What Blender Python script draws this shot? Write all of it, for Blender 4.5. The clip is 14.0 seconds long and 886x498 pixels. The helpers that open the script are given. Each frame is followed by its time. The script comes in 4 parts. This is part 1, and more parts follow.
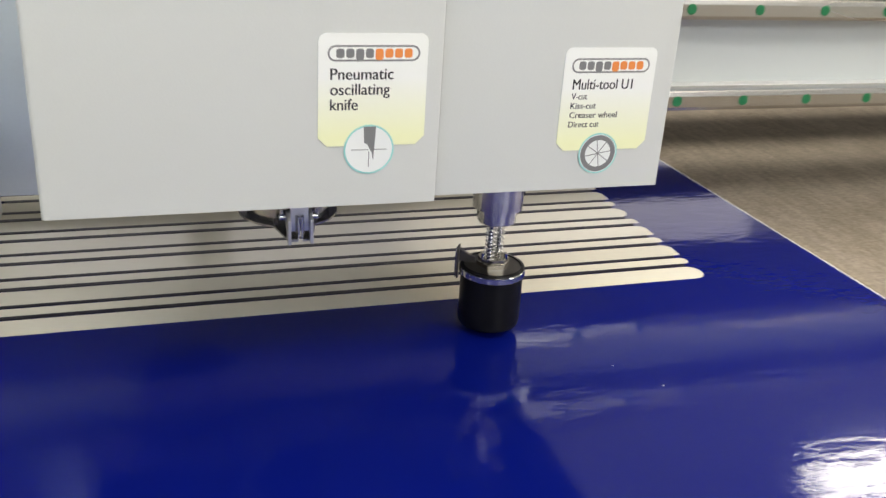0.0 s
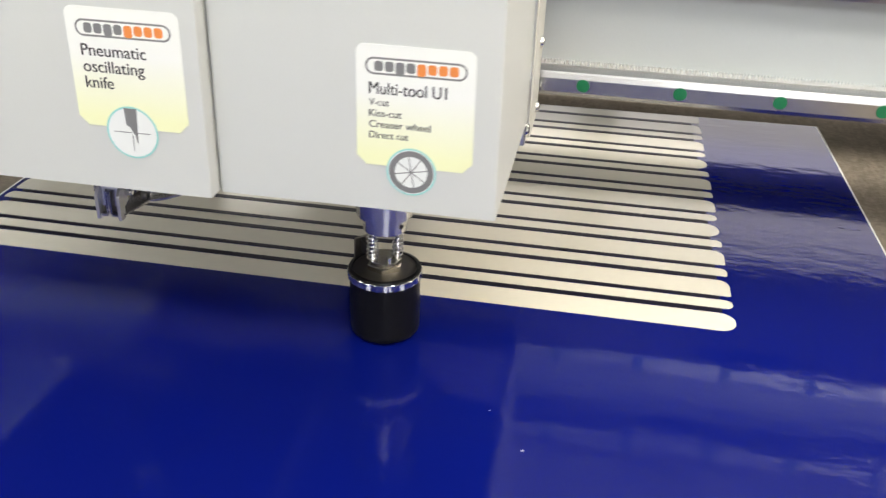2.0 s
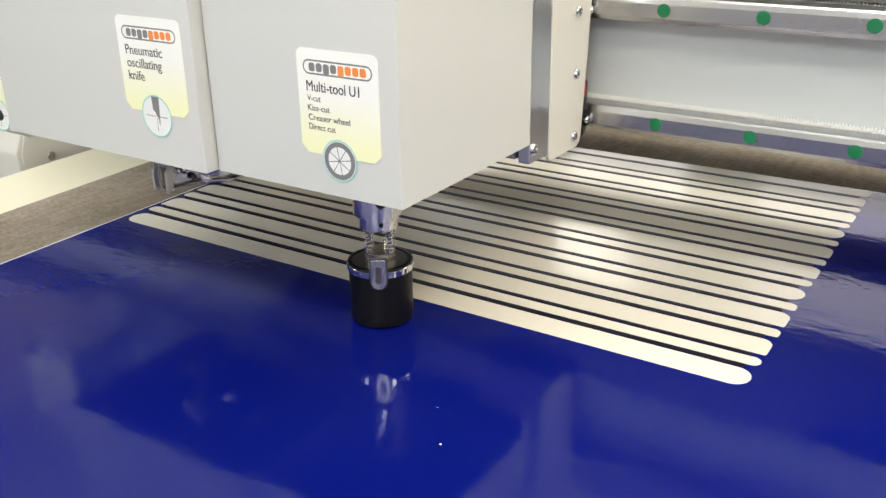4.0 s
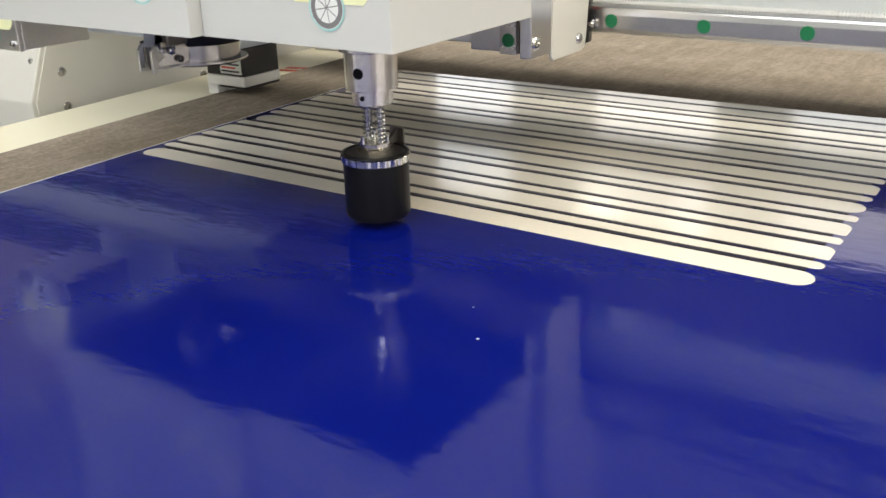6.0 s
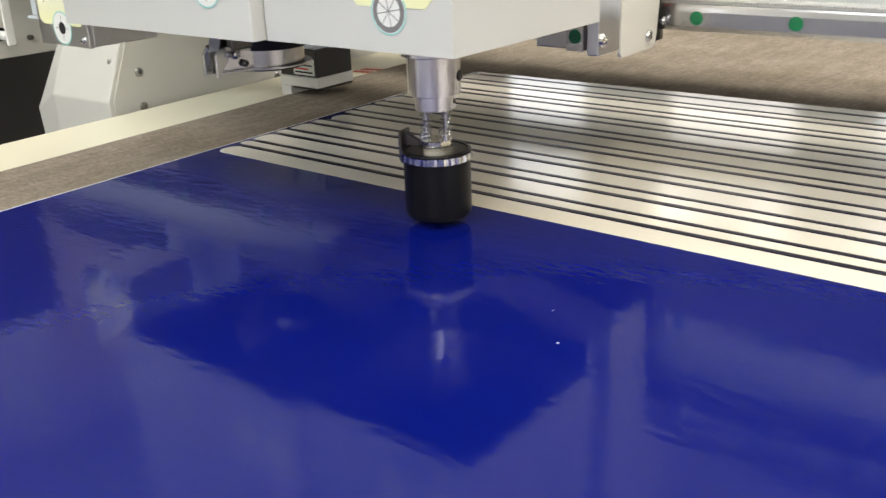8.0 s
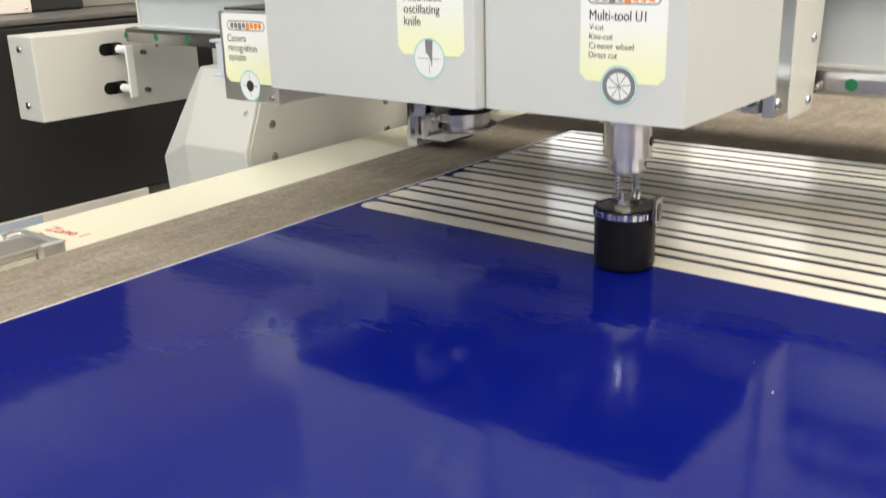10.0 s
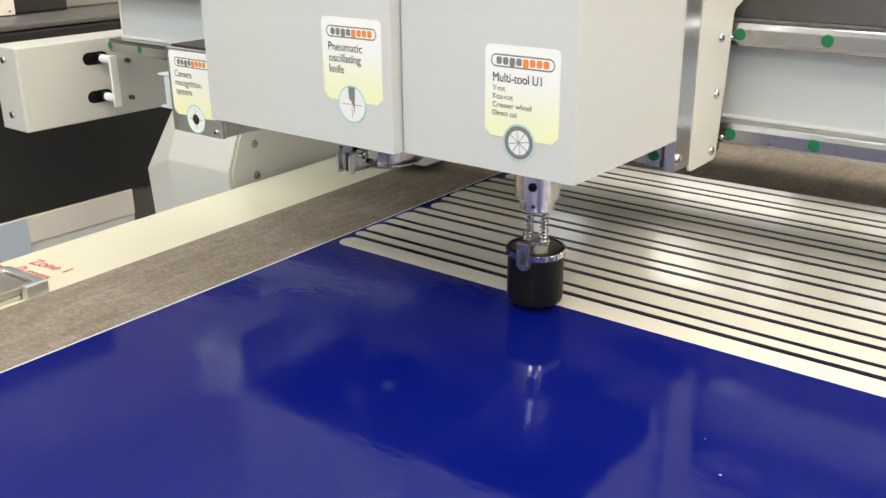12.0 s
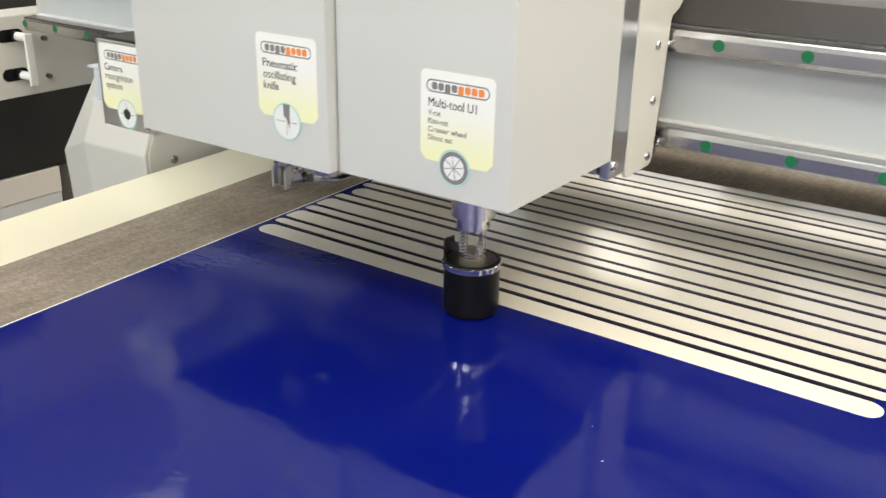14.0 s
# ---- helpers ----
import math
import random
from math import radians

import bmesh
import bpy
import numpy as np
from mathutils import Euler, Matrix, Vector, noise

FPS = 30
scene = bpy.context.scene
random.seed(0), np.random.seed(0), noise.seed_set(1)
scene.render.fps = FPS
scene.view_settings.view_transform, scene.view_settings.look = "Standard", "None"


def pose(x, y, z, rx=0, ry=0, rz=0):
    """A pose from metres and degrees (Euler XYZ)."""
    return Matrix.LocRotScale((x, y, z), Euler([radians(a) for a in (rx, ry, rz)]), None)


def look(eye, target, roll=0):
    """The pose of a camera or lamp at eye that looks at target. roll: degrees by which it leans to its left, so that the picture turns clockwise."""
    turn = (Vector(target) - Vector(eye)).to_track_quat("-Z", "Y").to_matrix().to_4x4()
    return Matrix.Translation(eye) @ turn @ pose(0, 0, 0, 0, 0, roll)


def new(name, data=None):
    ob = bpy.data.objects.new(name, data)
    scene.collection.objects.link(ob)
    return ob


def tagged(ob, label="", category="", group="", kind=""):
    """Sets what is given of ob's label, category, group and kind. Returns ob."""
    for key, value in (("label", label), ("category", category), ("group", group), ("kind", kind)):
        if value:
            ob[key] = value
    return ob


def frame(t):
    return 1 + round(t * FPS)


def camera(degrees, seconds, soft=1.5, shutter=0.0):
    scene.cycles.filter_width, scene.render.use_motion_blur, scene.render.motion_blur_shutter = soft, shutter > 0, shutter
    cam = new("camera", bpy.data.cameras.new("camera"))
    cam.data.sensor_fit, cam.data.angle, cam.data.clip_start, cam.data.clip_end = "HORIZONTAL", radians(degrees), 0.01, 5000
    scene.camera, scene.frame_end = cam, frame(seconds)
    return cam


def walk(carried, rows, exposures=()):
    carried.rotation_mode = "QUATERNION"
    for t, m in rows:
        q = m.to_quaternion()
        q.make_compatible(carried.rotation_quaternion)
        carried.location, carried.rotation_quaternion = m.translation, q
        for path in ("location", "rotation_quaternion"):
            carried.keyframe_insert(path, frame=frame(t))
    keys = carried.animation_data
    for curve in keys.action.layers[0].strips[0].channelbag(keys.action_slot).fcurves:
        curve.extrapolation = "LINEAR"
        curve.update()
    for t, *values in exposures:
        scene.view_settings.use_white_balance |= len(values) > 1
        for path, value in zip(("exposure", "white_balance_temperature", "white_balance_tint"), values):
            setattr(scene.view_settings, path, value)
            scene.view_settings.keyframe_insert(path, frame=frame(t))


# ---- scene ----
# ---- camera ----
cam = camera(50.44, 14.0, 1.4, 0.45)
# seconds, x, y, z, yaw, pitch, roll
PATH = [
    (0.0, 0.1143, -0.5340, 0.2787, -16.77, -23.51, -3.41),
    (0.5, 0.1779, -0.5114, 0.2580, -9.01, -23.91, -2.23),
    (1.0, 0.2473, -0.4933, 0.2537, -1.58, -26.84, -2.83),
    (1.5, 0.3027, -0.4885, 0.2811, 1.65, -27.52, -2.35),
    (2.0, 0.4035, -0.4763, 0.2862, 10.67, -27.96, -1.69),
    (2.5, 0.4920, -0.4679, 0.3021, 21.25, -28.15, -1.40),
    (2.7, 0.5135, -0.4701, 0.3034, 24.90, -27.95, -1.83),
    (4.8, 0.6128, -0.4391, 0.2179, 34.41, -20.77, 1.70),
    (5.0, 0.6083, -0.4396, 0.2089, 34.02, -21.07, 1.80),
    (5.5, 0.5974, -0.4348, 0.2016, 33.42, -21.30, 1.65),
    (6.0, 0.5840, -0.4435, 0.1903, 34.23, -21.73, 1.52),
    (6.5, 0.5768, -0.4414, 0.1829, 35.97, -21.62, 1.85),
    (7.0, 0.5881, -0.4208, 0.1838, 37.80, -21.31, 2.30),
    (7.2, 0.5890, -0.4120, 0.1851, 38.25, -21.32, 2.15),
    (9.5, 0.5194, -0.5188, 0.1744, 38.65, -19.63, 1.62),
    (10.0, 0.5143, -0.5262, 0.2010, 38.78, -18.22, 1.52),
    (10.5, 0.5152, -0.5302, 0.2323, 38.51, -17.68, 1.24),
    (11.0, 0.5138, -0.5300, 0.2490, 38.53, -18.26, 0.77),
    (11.5, 0.5144, -0.5276, 0.2581, 38.55, -19.70, 0.56),
    (12.0, 0.5223, -0.5199, 0.2623, 38.28, -20.31, 0.50),
    (12.5, 0.5337, -0.5170, 0.2641, 37.69, -21.37, 0.25),
    (13.0, 0.5423, -0.5163, 0.2733, 36.62, -22.18, -0.09),
    (13.5, 0.5455, -0.5163, 0.2785, 35.68, -22.33, -0.65),
    (14.0, 0.5499, -0.5170, 0.2841, 35.32, -22.17, -1.02),
]
walk(cam, [(t, pose(x, y, z, 90 + p, r, yaw)) for t, x, y, z, yaw, p, r in PATH], exposures=[(0.0, -0.25), (0.5, -0.10), (1.5, -0.06), (2.5, 0.0), (5.0, -0.08), (7.0, -0.12), (9.5, -0.08), (11.0, -0.09), (14.0, -0.12)])

# seconds, carriage along the beam, gantry along the table, stroke of the tool head
MOVES = [
    (0.0, -0.0040, -0.0051, -0.0001),
    (0.5, -0.0179, -0.0008, -0.0014),
    (1.0, -0.0264, 0.0112, -0.0029),
    (1.5, -0.0132, 0.0112, -0.0037),
    (2.0, -0.0136, -0.0047, -0.0095),
    (2.5, -0.0403, -0.0015, -0.0124),
    (2.7, -0.0421, 0.0140, -0.0136),
    (4.8, -0.0277, -0.0010, -0.0121),
    (5.0, -0.0241, 0.0026, -0.0023),
    (5.5, -0.0240, 0.0064, -0.0038),
    (6.0, -0.0579, 0.0068, -0.0011),
    (6.5, -0.0629, 0.0180, -0.0022),
    (7.0, -0.0665, 0.0075, -0.0036),
    (7.2, -0.0591, 0.0071, -0.0036),
    (9.3, -0.0780, -0.0041, -0.0100),
    (9.5, -0.0780, -0.0041, -0.0106),
    (9.6, -0.0765, -0.0041, -0.0060),
    (9.8, -0.0690, -0.0030, -0.0060),
    (9.9, -0.0676, 0.0120, -0.0098),
    (10.0, -0.0674, 0.0271, -0.0098),
    (10.1, -0.0672, 0.0271, -0.0098),
    (10.2, -0.0650, 0.0270, -0.0040),
    (10.5, -0.0610, 0.0267, 0.0002),
    (10.7, -0.0600, 0.0265, -0.0030),
    (10.8, -0.0540, 0.0130, -0.0033),
    (10.9, -0.0508, -0.0010, -0.0033),
    (11.0, -0.0505, -0.0014, -0.0033),
    (11.1, -0.0570, -0.0014, -0.0010),
    (11.2, -0.0830, -0.0018, 0.0000),
    (11.3, -0.1090, -0.0022, -0.0010),
    (11.4, -0.1106, -0.0027, -0.0040),
    (11.5, -0.1108, -0.0027, -0.0069),
    (11.6, -0.1109, -0.0020, -0.0100),
    (11.7, -0.1110, 0.0090, -0.0105),
    (11.8, -0.1111, 0.0200, -0.0105),
    (11.9, -0.1111, 0.0270, -0.0060),
    (12.0, -0.1111, 0.0272, -0.0029),
    (12.1, -0.1108, 0.0272, -0.0100),
    (12.2, -0.1075, 0.0273, -0.0105),
    (12.3, -0.1035, 0.0274, -0.0060),
    (12.4, -0.1021, 0.0275, -0.0100),
    (12.5, -0.1020, 0.0275, -0.0114),
    (12.6, -0.1018, 0.0160, -0.0114),
    (12.7, -0.1010, 0.0050, -0.0114),
    (12.8, -0.0985, 0.0000, -0.0060),
    (12.9, -0.0962, 0.0005, -0.0080),
    (13.0, -0.0959, 0.0065, -0.0114),
    (13.1, -0.0958, 0.0180, -0.0114),
    (13.2, -0.0956, 0.0262, -0.0114),
    (13.4, -0.0925, 0.0270, -0.0070),
    (13.5, -0.0907, 0.0270, -0.0113),
    (13.7, -0.0850, 0.0270, -0.0113),
    (13.8, -0.0822, 0.0270, -0.0070),
    (13.9, -0.0816, 0.0245, -0.0112),
    (14.0, -0.0815, 0.0169, -0.0112),
]

# ---- world and light ----
world = bpy.data.worlds.new("world")
scene.world = world
world.use_nodes = True
sky = world.node_tree.nodes.new("ShaderNodeTexSky")
sky.sky_type, sky.sun_disc = "NISHITA", False
sky.sun_elevation, sky.sun_rotation = radians(40), radians(20)
world.node_tree.links.new(sky.outputs[0], world.node_tree.nodes["Background"].inputs[0])
world.node_tree.nodes["Background"].inputs[1].default_value = 0.08


def area_light(name, m, sx, sy, watts, colour):
    data = bpy.data.lights.new(name, "AREA")
    data.shape, data.size, data.size_y, data.energy, data.color = "RECTANGLE", sx, sy, watts, colour
    ob = new(name, data)
    ob.matrix_world = m
    return ob


# unseen area lamps added under the ceiling as fill; two stand behind the camera, over the front of the table
WARM, COOL = (1.0, 0.945, 0.85), (0.90, 0.97, 1.0)
area_light("ceiling_fill_light", look((1.6, -3.8, 2.3), (0.6, -0.8, 0)), 1.8, 0.6, 73, (0.95, 0.96, 0.98))
area_light("ceiling_fill_light", look((-0.3, -1.5, 2.3), (-0.1, -0.9, 0)), 1.8, 0.6, 44, (0.93, 0.97, 1.0))
area_light("ceiling_fill_light", look((2.1, -1.4, 2.3), (1.6, -0.9, 0)), 1.8, 0.6, 48, (1.0, 0.86, 0.64))
area_light("ceiling_fill_light", look((3.15, 2.25, 2.3), (3.15, 2.25, 0)), 0.55, 0.30, 14, WARM)
area_light("ceiling_fill_light", look((1.0, 0.85, 2.3), (0.9, 0.6, 0)), 2.8, 1.1, 60, (1.0, 0.93, 0.80))
area_light("ceiling_fill_light", look((-1.6, 0.9, 2.3), (-1.5, 0.9, 0)), 2.0, 1.6, 18, (0.96, 0.96, 0.94))
# unseen fill lights added in the side openings, cool from the west, warm from the east
area_light("window_light", look((-3.62, -0.9, 0.85), (0, -0.9, 0.6)), 2.7, 1.0, 78, (0.86, 0.94, 1.0))
area_light("window_light", look((4.22, -0.9, 0.85), (0, -0.9, 0.6)), 2.7, 1.0, 11, (1.0, 0.80, 0.55))
# unseen source, placed for the glint on the liner
area_light("glint_light", look((-1.50, 4.35, 1.83), (0.25, 0.1, 0.0)), 0.46, 0.56, 4.0, WARM)


# ---- materials ----
def material(name, base, rough=0.5, metal=0.0, vary=0.06, scale=12.0, bump=0.0, bump_scale=200.0, coat=0.0, stretch=None, wear=0.0, spec=0.5):
    """Paint, metal or plastic with a coarse stain noise, a fine grain and a fine relief."""
    m = bpy.data.materials.new(name)
    m.use_nodes = True
    n, l = m.node_tree.nodes, m.node_tree.links
    b = n["Principled BSDF"]
    b.inputs["Metallic"].default_value = metal
    b.inputs["Roughness"].default_value = rough
    b.inputs["Coat Weight"].default_value = coat
    b.inputs["Coat Roughness"].default_value = 0.08
    b.inputs["Specular IOR Level"].default_value = spec
    co = n.new("ShaderNodeTexCoord")
    mp = n.new("ShaderNodeMapping")
    l.new(co.outputs["Object"], mp.inputs[0])
    if stretch:
        mp.inputs["Scale"].default_value = stretch
    big, fine = n.new("ShaderNodeTexNoise"), n.new("ShaderNodeTexNoise")
    big.inputs["Scale"].default_value, fine.inputs["Scale"].default_value = scale, bump_scale
    big.inputs["Detail"].default_value, fine.inputs["Detail"].default_value = 4, 3
    l.new(mp.outputs[0], big.inputs["Vector"]), l.new(mp.outputs[0], fine.inputs["Vector"])
    mix = n.new("ShaderNodeMix")
    mix.data_type = "RGBA"
    add = n.new("ShaderNodeMath")
    add.operation = "ADD"
    half = n.new("ShaderNodeMath")
    half.operation, half.inputs[1].default_value = "MULTIPLY", 0.5
    l.new(big.outputs["Fac"], add.inputs[0]), l.new(fine.outputs["Fac"], add.inputs[1])
    l.new(add.outputs[0], half.inputs[0]), l.new(half.outputs[0], mix.inputs["Factor"])
    mix.inputs[6].default_value = [c * (1 - 2 * vary) for c in base] + [1]
    mix.inputs[7].default_value = [min(1, c * (1 + 2 * vary)) for c in base] + [1]
    l.new(mix.outputs[2], b.inputs["Base Color"])
    rr = n.new("ShaderNodeMapRange")
    rr.inputs["To Min"].default_value, rr.inputs["To Max"].default_value = max(0.02, rough * 0.75 - wear), rough * 1.25 + wear
    l.new(big.outputs["Fac"], rr.inputs["Value"]), l.new(rr.outputs[0], b.inputs["Roughness"])
    if bump:
        bp = n.new("ShaderNodeBump")
        bp.inputs["Strength"].default_value, bp.inputs["Distance"].default_value = bump, 0.0006
        l.new(fine.outputs["Fac"], bp.inputs["Height"]), l.new(bp.outputs[0], b.inputs["Normal"])
    return m


def glowing(name, colour, strength):
    m = bpy.data.materials.new(name)
    m.use_nodes = True
    b = m.node_tree.nodes["Principled BSDF"]
    b.inputs["Base Color"].default_value = (*colour, 1)
    b.inputs["Emission Color"].default_value = (*colour, 1)
    b.inputs["Emission Strength"].default_value = strength
    return m


def plain(name, base, rough=0.6):
    return material(name, base, rough, vary=0.02, scale=80)


COVER = material("cover_paint", (0.585, 0.60, 0.580), 0.42, vary=0.012, scale=3, bump=0.08, bump_scale=900, coat=0.05)
CREAM = material("cream_paint", (0.635, 0.625, 0.575), 0.40, vary=0.015, scale=4, bump=0.10, bump_scale=700, coat=0.06)
PROFILE = material("profile_paint", (0.70, 0.66, 0.50), 0.34, vary=0.02, scale=5, bump=0.06, bump_scale=500, coat=0.10)
BEAM = material("beam_paint", (0.52, 0.555, 0.56), 0.45, vary=0.02, scale=5, bump=0.06, bump_scale=600)
STEEL = material("ground_steel", (0.47, 0.465, 0.46), 0.26, 1.0, vary=0.03, scale=9, bump=0.0, bump_scale=500, stretch=(0.15, 1, 1), wear=0.03)
PALE = material("pale_anodised", (0.66, 0.72, 0.78), 0.32, 0.2, vary=0.03, scale=20, bump=0.05, bump_scale=600)
DARKSTEEL = material("dark_steel", (0.17, 0.16, 0.15), 0.38, 1.0, vary=0.10, scale=20, bump=0.10, bump_scale=400)
TOPSTEEL = material("dark_blued_steel", (0.064, 0.059, 0.055), 0.48, 0.7, vary=0.10, scale=20, bump=0.10, bump_scale=400)
CHROME = material("polished_chrome", (0.68, 0.68, 0.68), 0.10, 1.0, vary=0.04, scale=40, bump_scale=500)
ALU = material("brushed_aluminium", (0.60, 0.61, 0.63), 0.30, 1.0, vary=0.06, scale=16, bump=0.14, bump_scale=1200, stretch=(1, 1, 0.06), wear=0.03)
ALUFLAT = material("raw_aluminium", (0.68, 0.68, 0.67), 0.40, 1.0, vary=0.07, scale=30, bump=0.08, bump_scale=600)
TOOLCHROME = material("turned_chrome", (0.76, 0.75, 0.74), 0.20, 1.0, vary=0.05, scale=60, bump=0.03, bump_scale=800, stretch=(0.1, 0.1, 1))
def turned(m):
    """Grooves round the axis draw the reflections out along it."""
    n, l = m.node_tree.nodes, m.node_tree.links
    tg, b = n.new("ShaderNodeTangent"), n["Principled BSDF"]
    tg.direction_type, tg.axis = "RADIAL", "Z"
    l.new(tg.outputs[0], b.inputs["Tangent"])
    b.inputs["Anisotropic"].default_value, b.inputs["Anisotropic Rotation"].default_value = 0.85, 0.25
    return m


TOOLCHROME = turned(TOOLCHROME)
TONGUE = material("blued_chrome", (0.40, 0.42, 0.56), 0.36, 1.0, vary=0.04, scale=40, bump_scale=500)
BRASS = material("nickel_brass", (0.70, 0.67, 0.58), 0.20, 1.0, vary=0.06, scale=80, bump_scale=600)
BLACK = material("black_acetal", (0.006, 0.006, 0.007), 0.34, vary=0.2, scale=60, bump=0.12, bump_scale=1500, stretch=(1, 1, 0.3), spec=0.2)
BLACKPAINT = material("black_paint", (0.020, 0.019, 0.018), 0.5, vary=0.15, scale=6, bump=0.05, bump_scale=400)
RED = plain("red_seal", (0.55, 0.03, 0.02), 0.45)
GREEN = material("green_cap", (0.005, 0.16, 0.06), 0.45, vary=0.08, scale=300)
REDINK = plain("red_ink", (0.62, 0.05, 0.03), 0.5)
INK = plain("black_ink", (0.02, 0.02, 0.022), 0.5)
GREYINK = plain("grey_ink", (0.20, 0.20, 0.20), 0.5)
ORANGEINK = plain("orange_ink", (0.80, 0.26, 0.06), 0.5)
TEALINK = plain("teal_ink", (0.30, 0.66, 0.62), 0.5)
WHITEINK = plain("white_ink", (0.80, 0.82, 0.80), 0.45)
WHITE = material("white_plastic", (0.80, 0.80, 0.78), 0.4, vary=0.02, scale=30)
FLOOR = material("grey_floor", (0.42, 0.43, 0.45), 0.35, vary=0.08, scale=3, bump=0.05, bump_scale=60)
PLASTER = material("white_plaster", (0.72, 0.71, 0.67), 0.8, vary=0.03, scale=1.5, bump=0.2, bump_scale=120)
SERRATED = material("bright_serrated_steel", (0.90, 0.90, 0.88), 0.34, 0.40, vary=0.08, scale=60, bump=0.2, bump_scale=700)
SHELF = material("beige_laminate", (0.87, 0.80, 0.73), 0.5, vary=0.02, scale=4)
TAUPE = material("taupe_paint", (0.30, 0.275, 0.245), 0.5, vary=0.04, scale=5)
EDGE = material("worn_dark_edge", (0.125, 0.115, 0.105), 0.45, vary=0.10, scale=12)
PALEBLUE = material("pale_blue_film", (0.55, 0.63, 0.74), 0.25, vary=0.06, scale=14)
BAR = material("satin_bar_steel", (0.46, 0.42, 0.38), 0.30, 0.75, vary=0.06, scale=12)


def vinyl():
    m = material("blue_vinyl", (0.0019, 0.0060, 0.134), 0.075, vary=0.03, scale=6, spec=0.35)
    n, l = m.node_tree.nodes, m.node_tree.links
    b = n["Principled BSDF"]
    co = n.new("ShaderNodeTexCoord")
    # waves of the loose film, ripples drawn out across it, and fine scuffs
    last = None
    for scale, stretch, strength, depth, detail in ((14, (1, 1, 1), 0.20, 0.0014, 2), (1, (45, 110, 1), 0.32, 0.0005, 3), (230, (1, 1, 1), 0.06, 0.0002, 3)):
        mp, nz, bp = n.new("ShaderNodeMapping"), n.new("ShaderNodeTexNoise"), n.new("ShaderNodeBump")
        mp.inputs["Scale"].default_value, mp.inputs["Location"].default_value = stretch, (0.37, 0.21, 0.43)
        nz.inputs["Scale"].default_value, nz.inputs["Detail"].default_value = scale, detail
        bp.inputs["Strength"].default_value, bp.inputs["Distance"].default_value = strength, depth
        l.new(co.outputs["Object"], mp.inputs[0]), l.new(mp.outputs[0], nz.inputs["Vector"]), l.new(nz.outputs["Fac"], bp.inputs["Height"])
        if last:
            l.new(last.outputs[0], bp.inputs["Normal"])
        last = bp
    l.new(last.outputs[0], b.inputs["Normal"])
    return m


VINYL = vinyl()


def liner():
    """Siliconed liner: a glossy sheet with shallow waves and long fine scratches."""
    m = material("cream_liner", (0.72, 0.685, 0.595), 0.12, vary=0.025, scale=9, wear=0.01)
    n, l = m.node_tree.nodes, m.node_tree.links
    co = n.new("ShaderNodeTexCoord")
    wave, bend, fine = n.new("ShaderNodeTexNoise"), n.new("ShaderNodeTexNoise"), n.new("ShaderNodeTexNoise")
    wave.inputs["Scale"].default_value, wave.inputs["Detail"].default_value = 42, 3
    bend.inputs["Scale"].default_value, bend.inputs["Detail"].default_value = 9, 1
    fine.inputs["Scale"].default_value, fine.inputs["Detail"].default_value = 420, 3
    for q in (wave, bend, fine):
        l.new(co.outputs["Object"], q.inputs["Vector"])
    first, last = n.new("ShaderNodeBump"), n.new("ShaderNodeBump")
    first.inputs["Strength"].default_value, first.inputs["Distance"].default_value = 0.12, 0.0006
    l.new(wave.outputs["Fac"], first.inputs["Height"])
    before = first
    # long shallow scratches in two directions, bent by a slow noise
    for turn, scale in ((38, (5, 150, 1)), (-12, (4, 190, 1))):
        off, mp, line, bp = n.new("ShaderNodeVectorMath"), n.new("ShaderNodeMapping"), n.new("ShaderNodeTexNoise"), n.new("ShaderNodeBump")
        off.operation = "MULTIPLY_ADD"
        off.inputs[1].default_value = (0.05, 0.05, 0)
        l.new(bend.outputs["Color"], off.inputs[0]), l.new(co.outputs["Object"], off.inputs[2])
        mp.inputs["Rotation"].default_value, mp.inputs["Scale"].default_value = (0, 0, radians(turn)), scale
        l.new(off.outputs[0], mp.inputs[0]), l.new(mp.outputs[0], line.inputs["Vector"])
        line.inputs["Scale"].default_value, line.inputs["Detail"].default_value = 1, 2
        bp.inputs["Strength"].default_value, bp.inputs["Distance"].default_value = 0.16, 0.0003
        l.new(line.outputs["Fac"], bp.inputs["Height"]), l.new(before.outputs[0], bp.inputs["Normal"])
        before = bp
    last.inputs["Strength"].default_value, last.inputs["Distance"].default_value = 0.10, 0.0001
    l.new(fine.outputs["Fac"], last.inputs["Height"]), l.new(before.outputs[0], last.inputs["Normal"])
    l.new(last.outputs[0], n["Principled BSDF"].inputs["Normal"])
    return m


LINER = liner()
# same blue film, darkened: its dim look is put into the colour
STRIP = material("darkened_film_strip", (0.0045, 0.0038, 0.014), 0.30, vary=0.10, scale=40, spec=0.12)


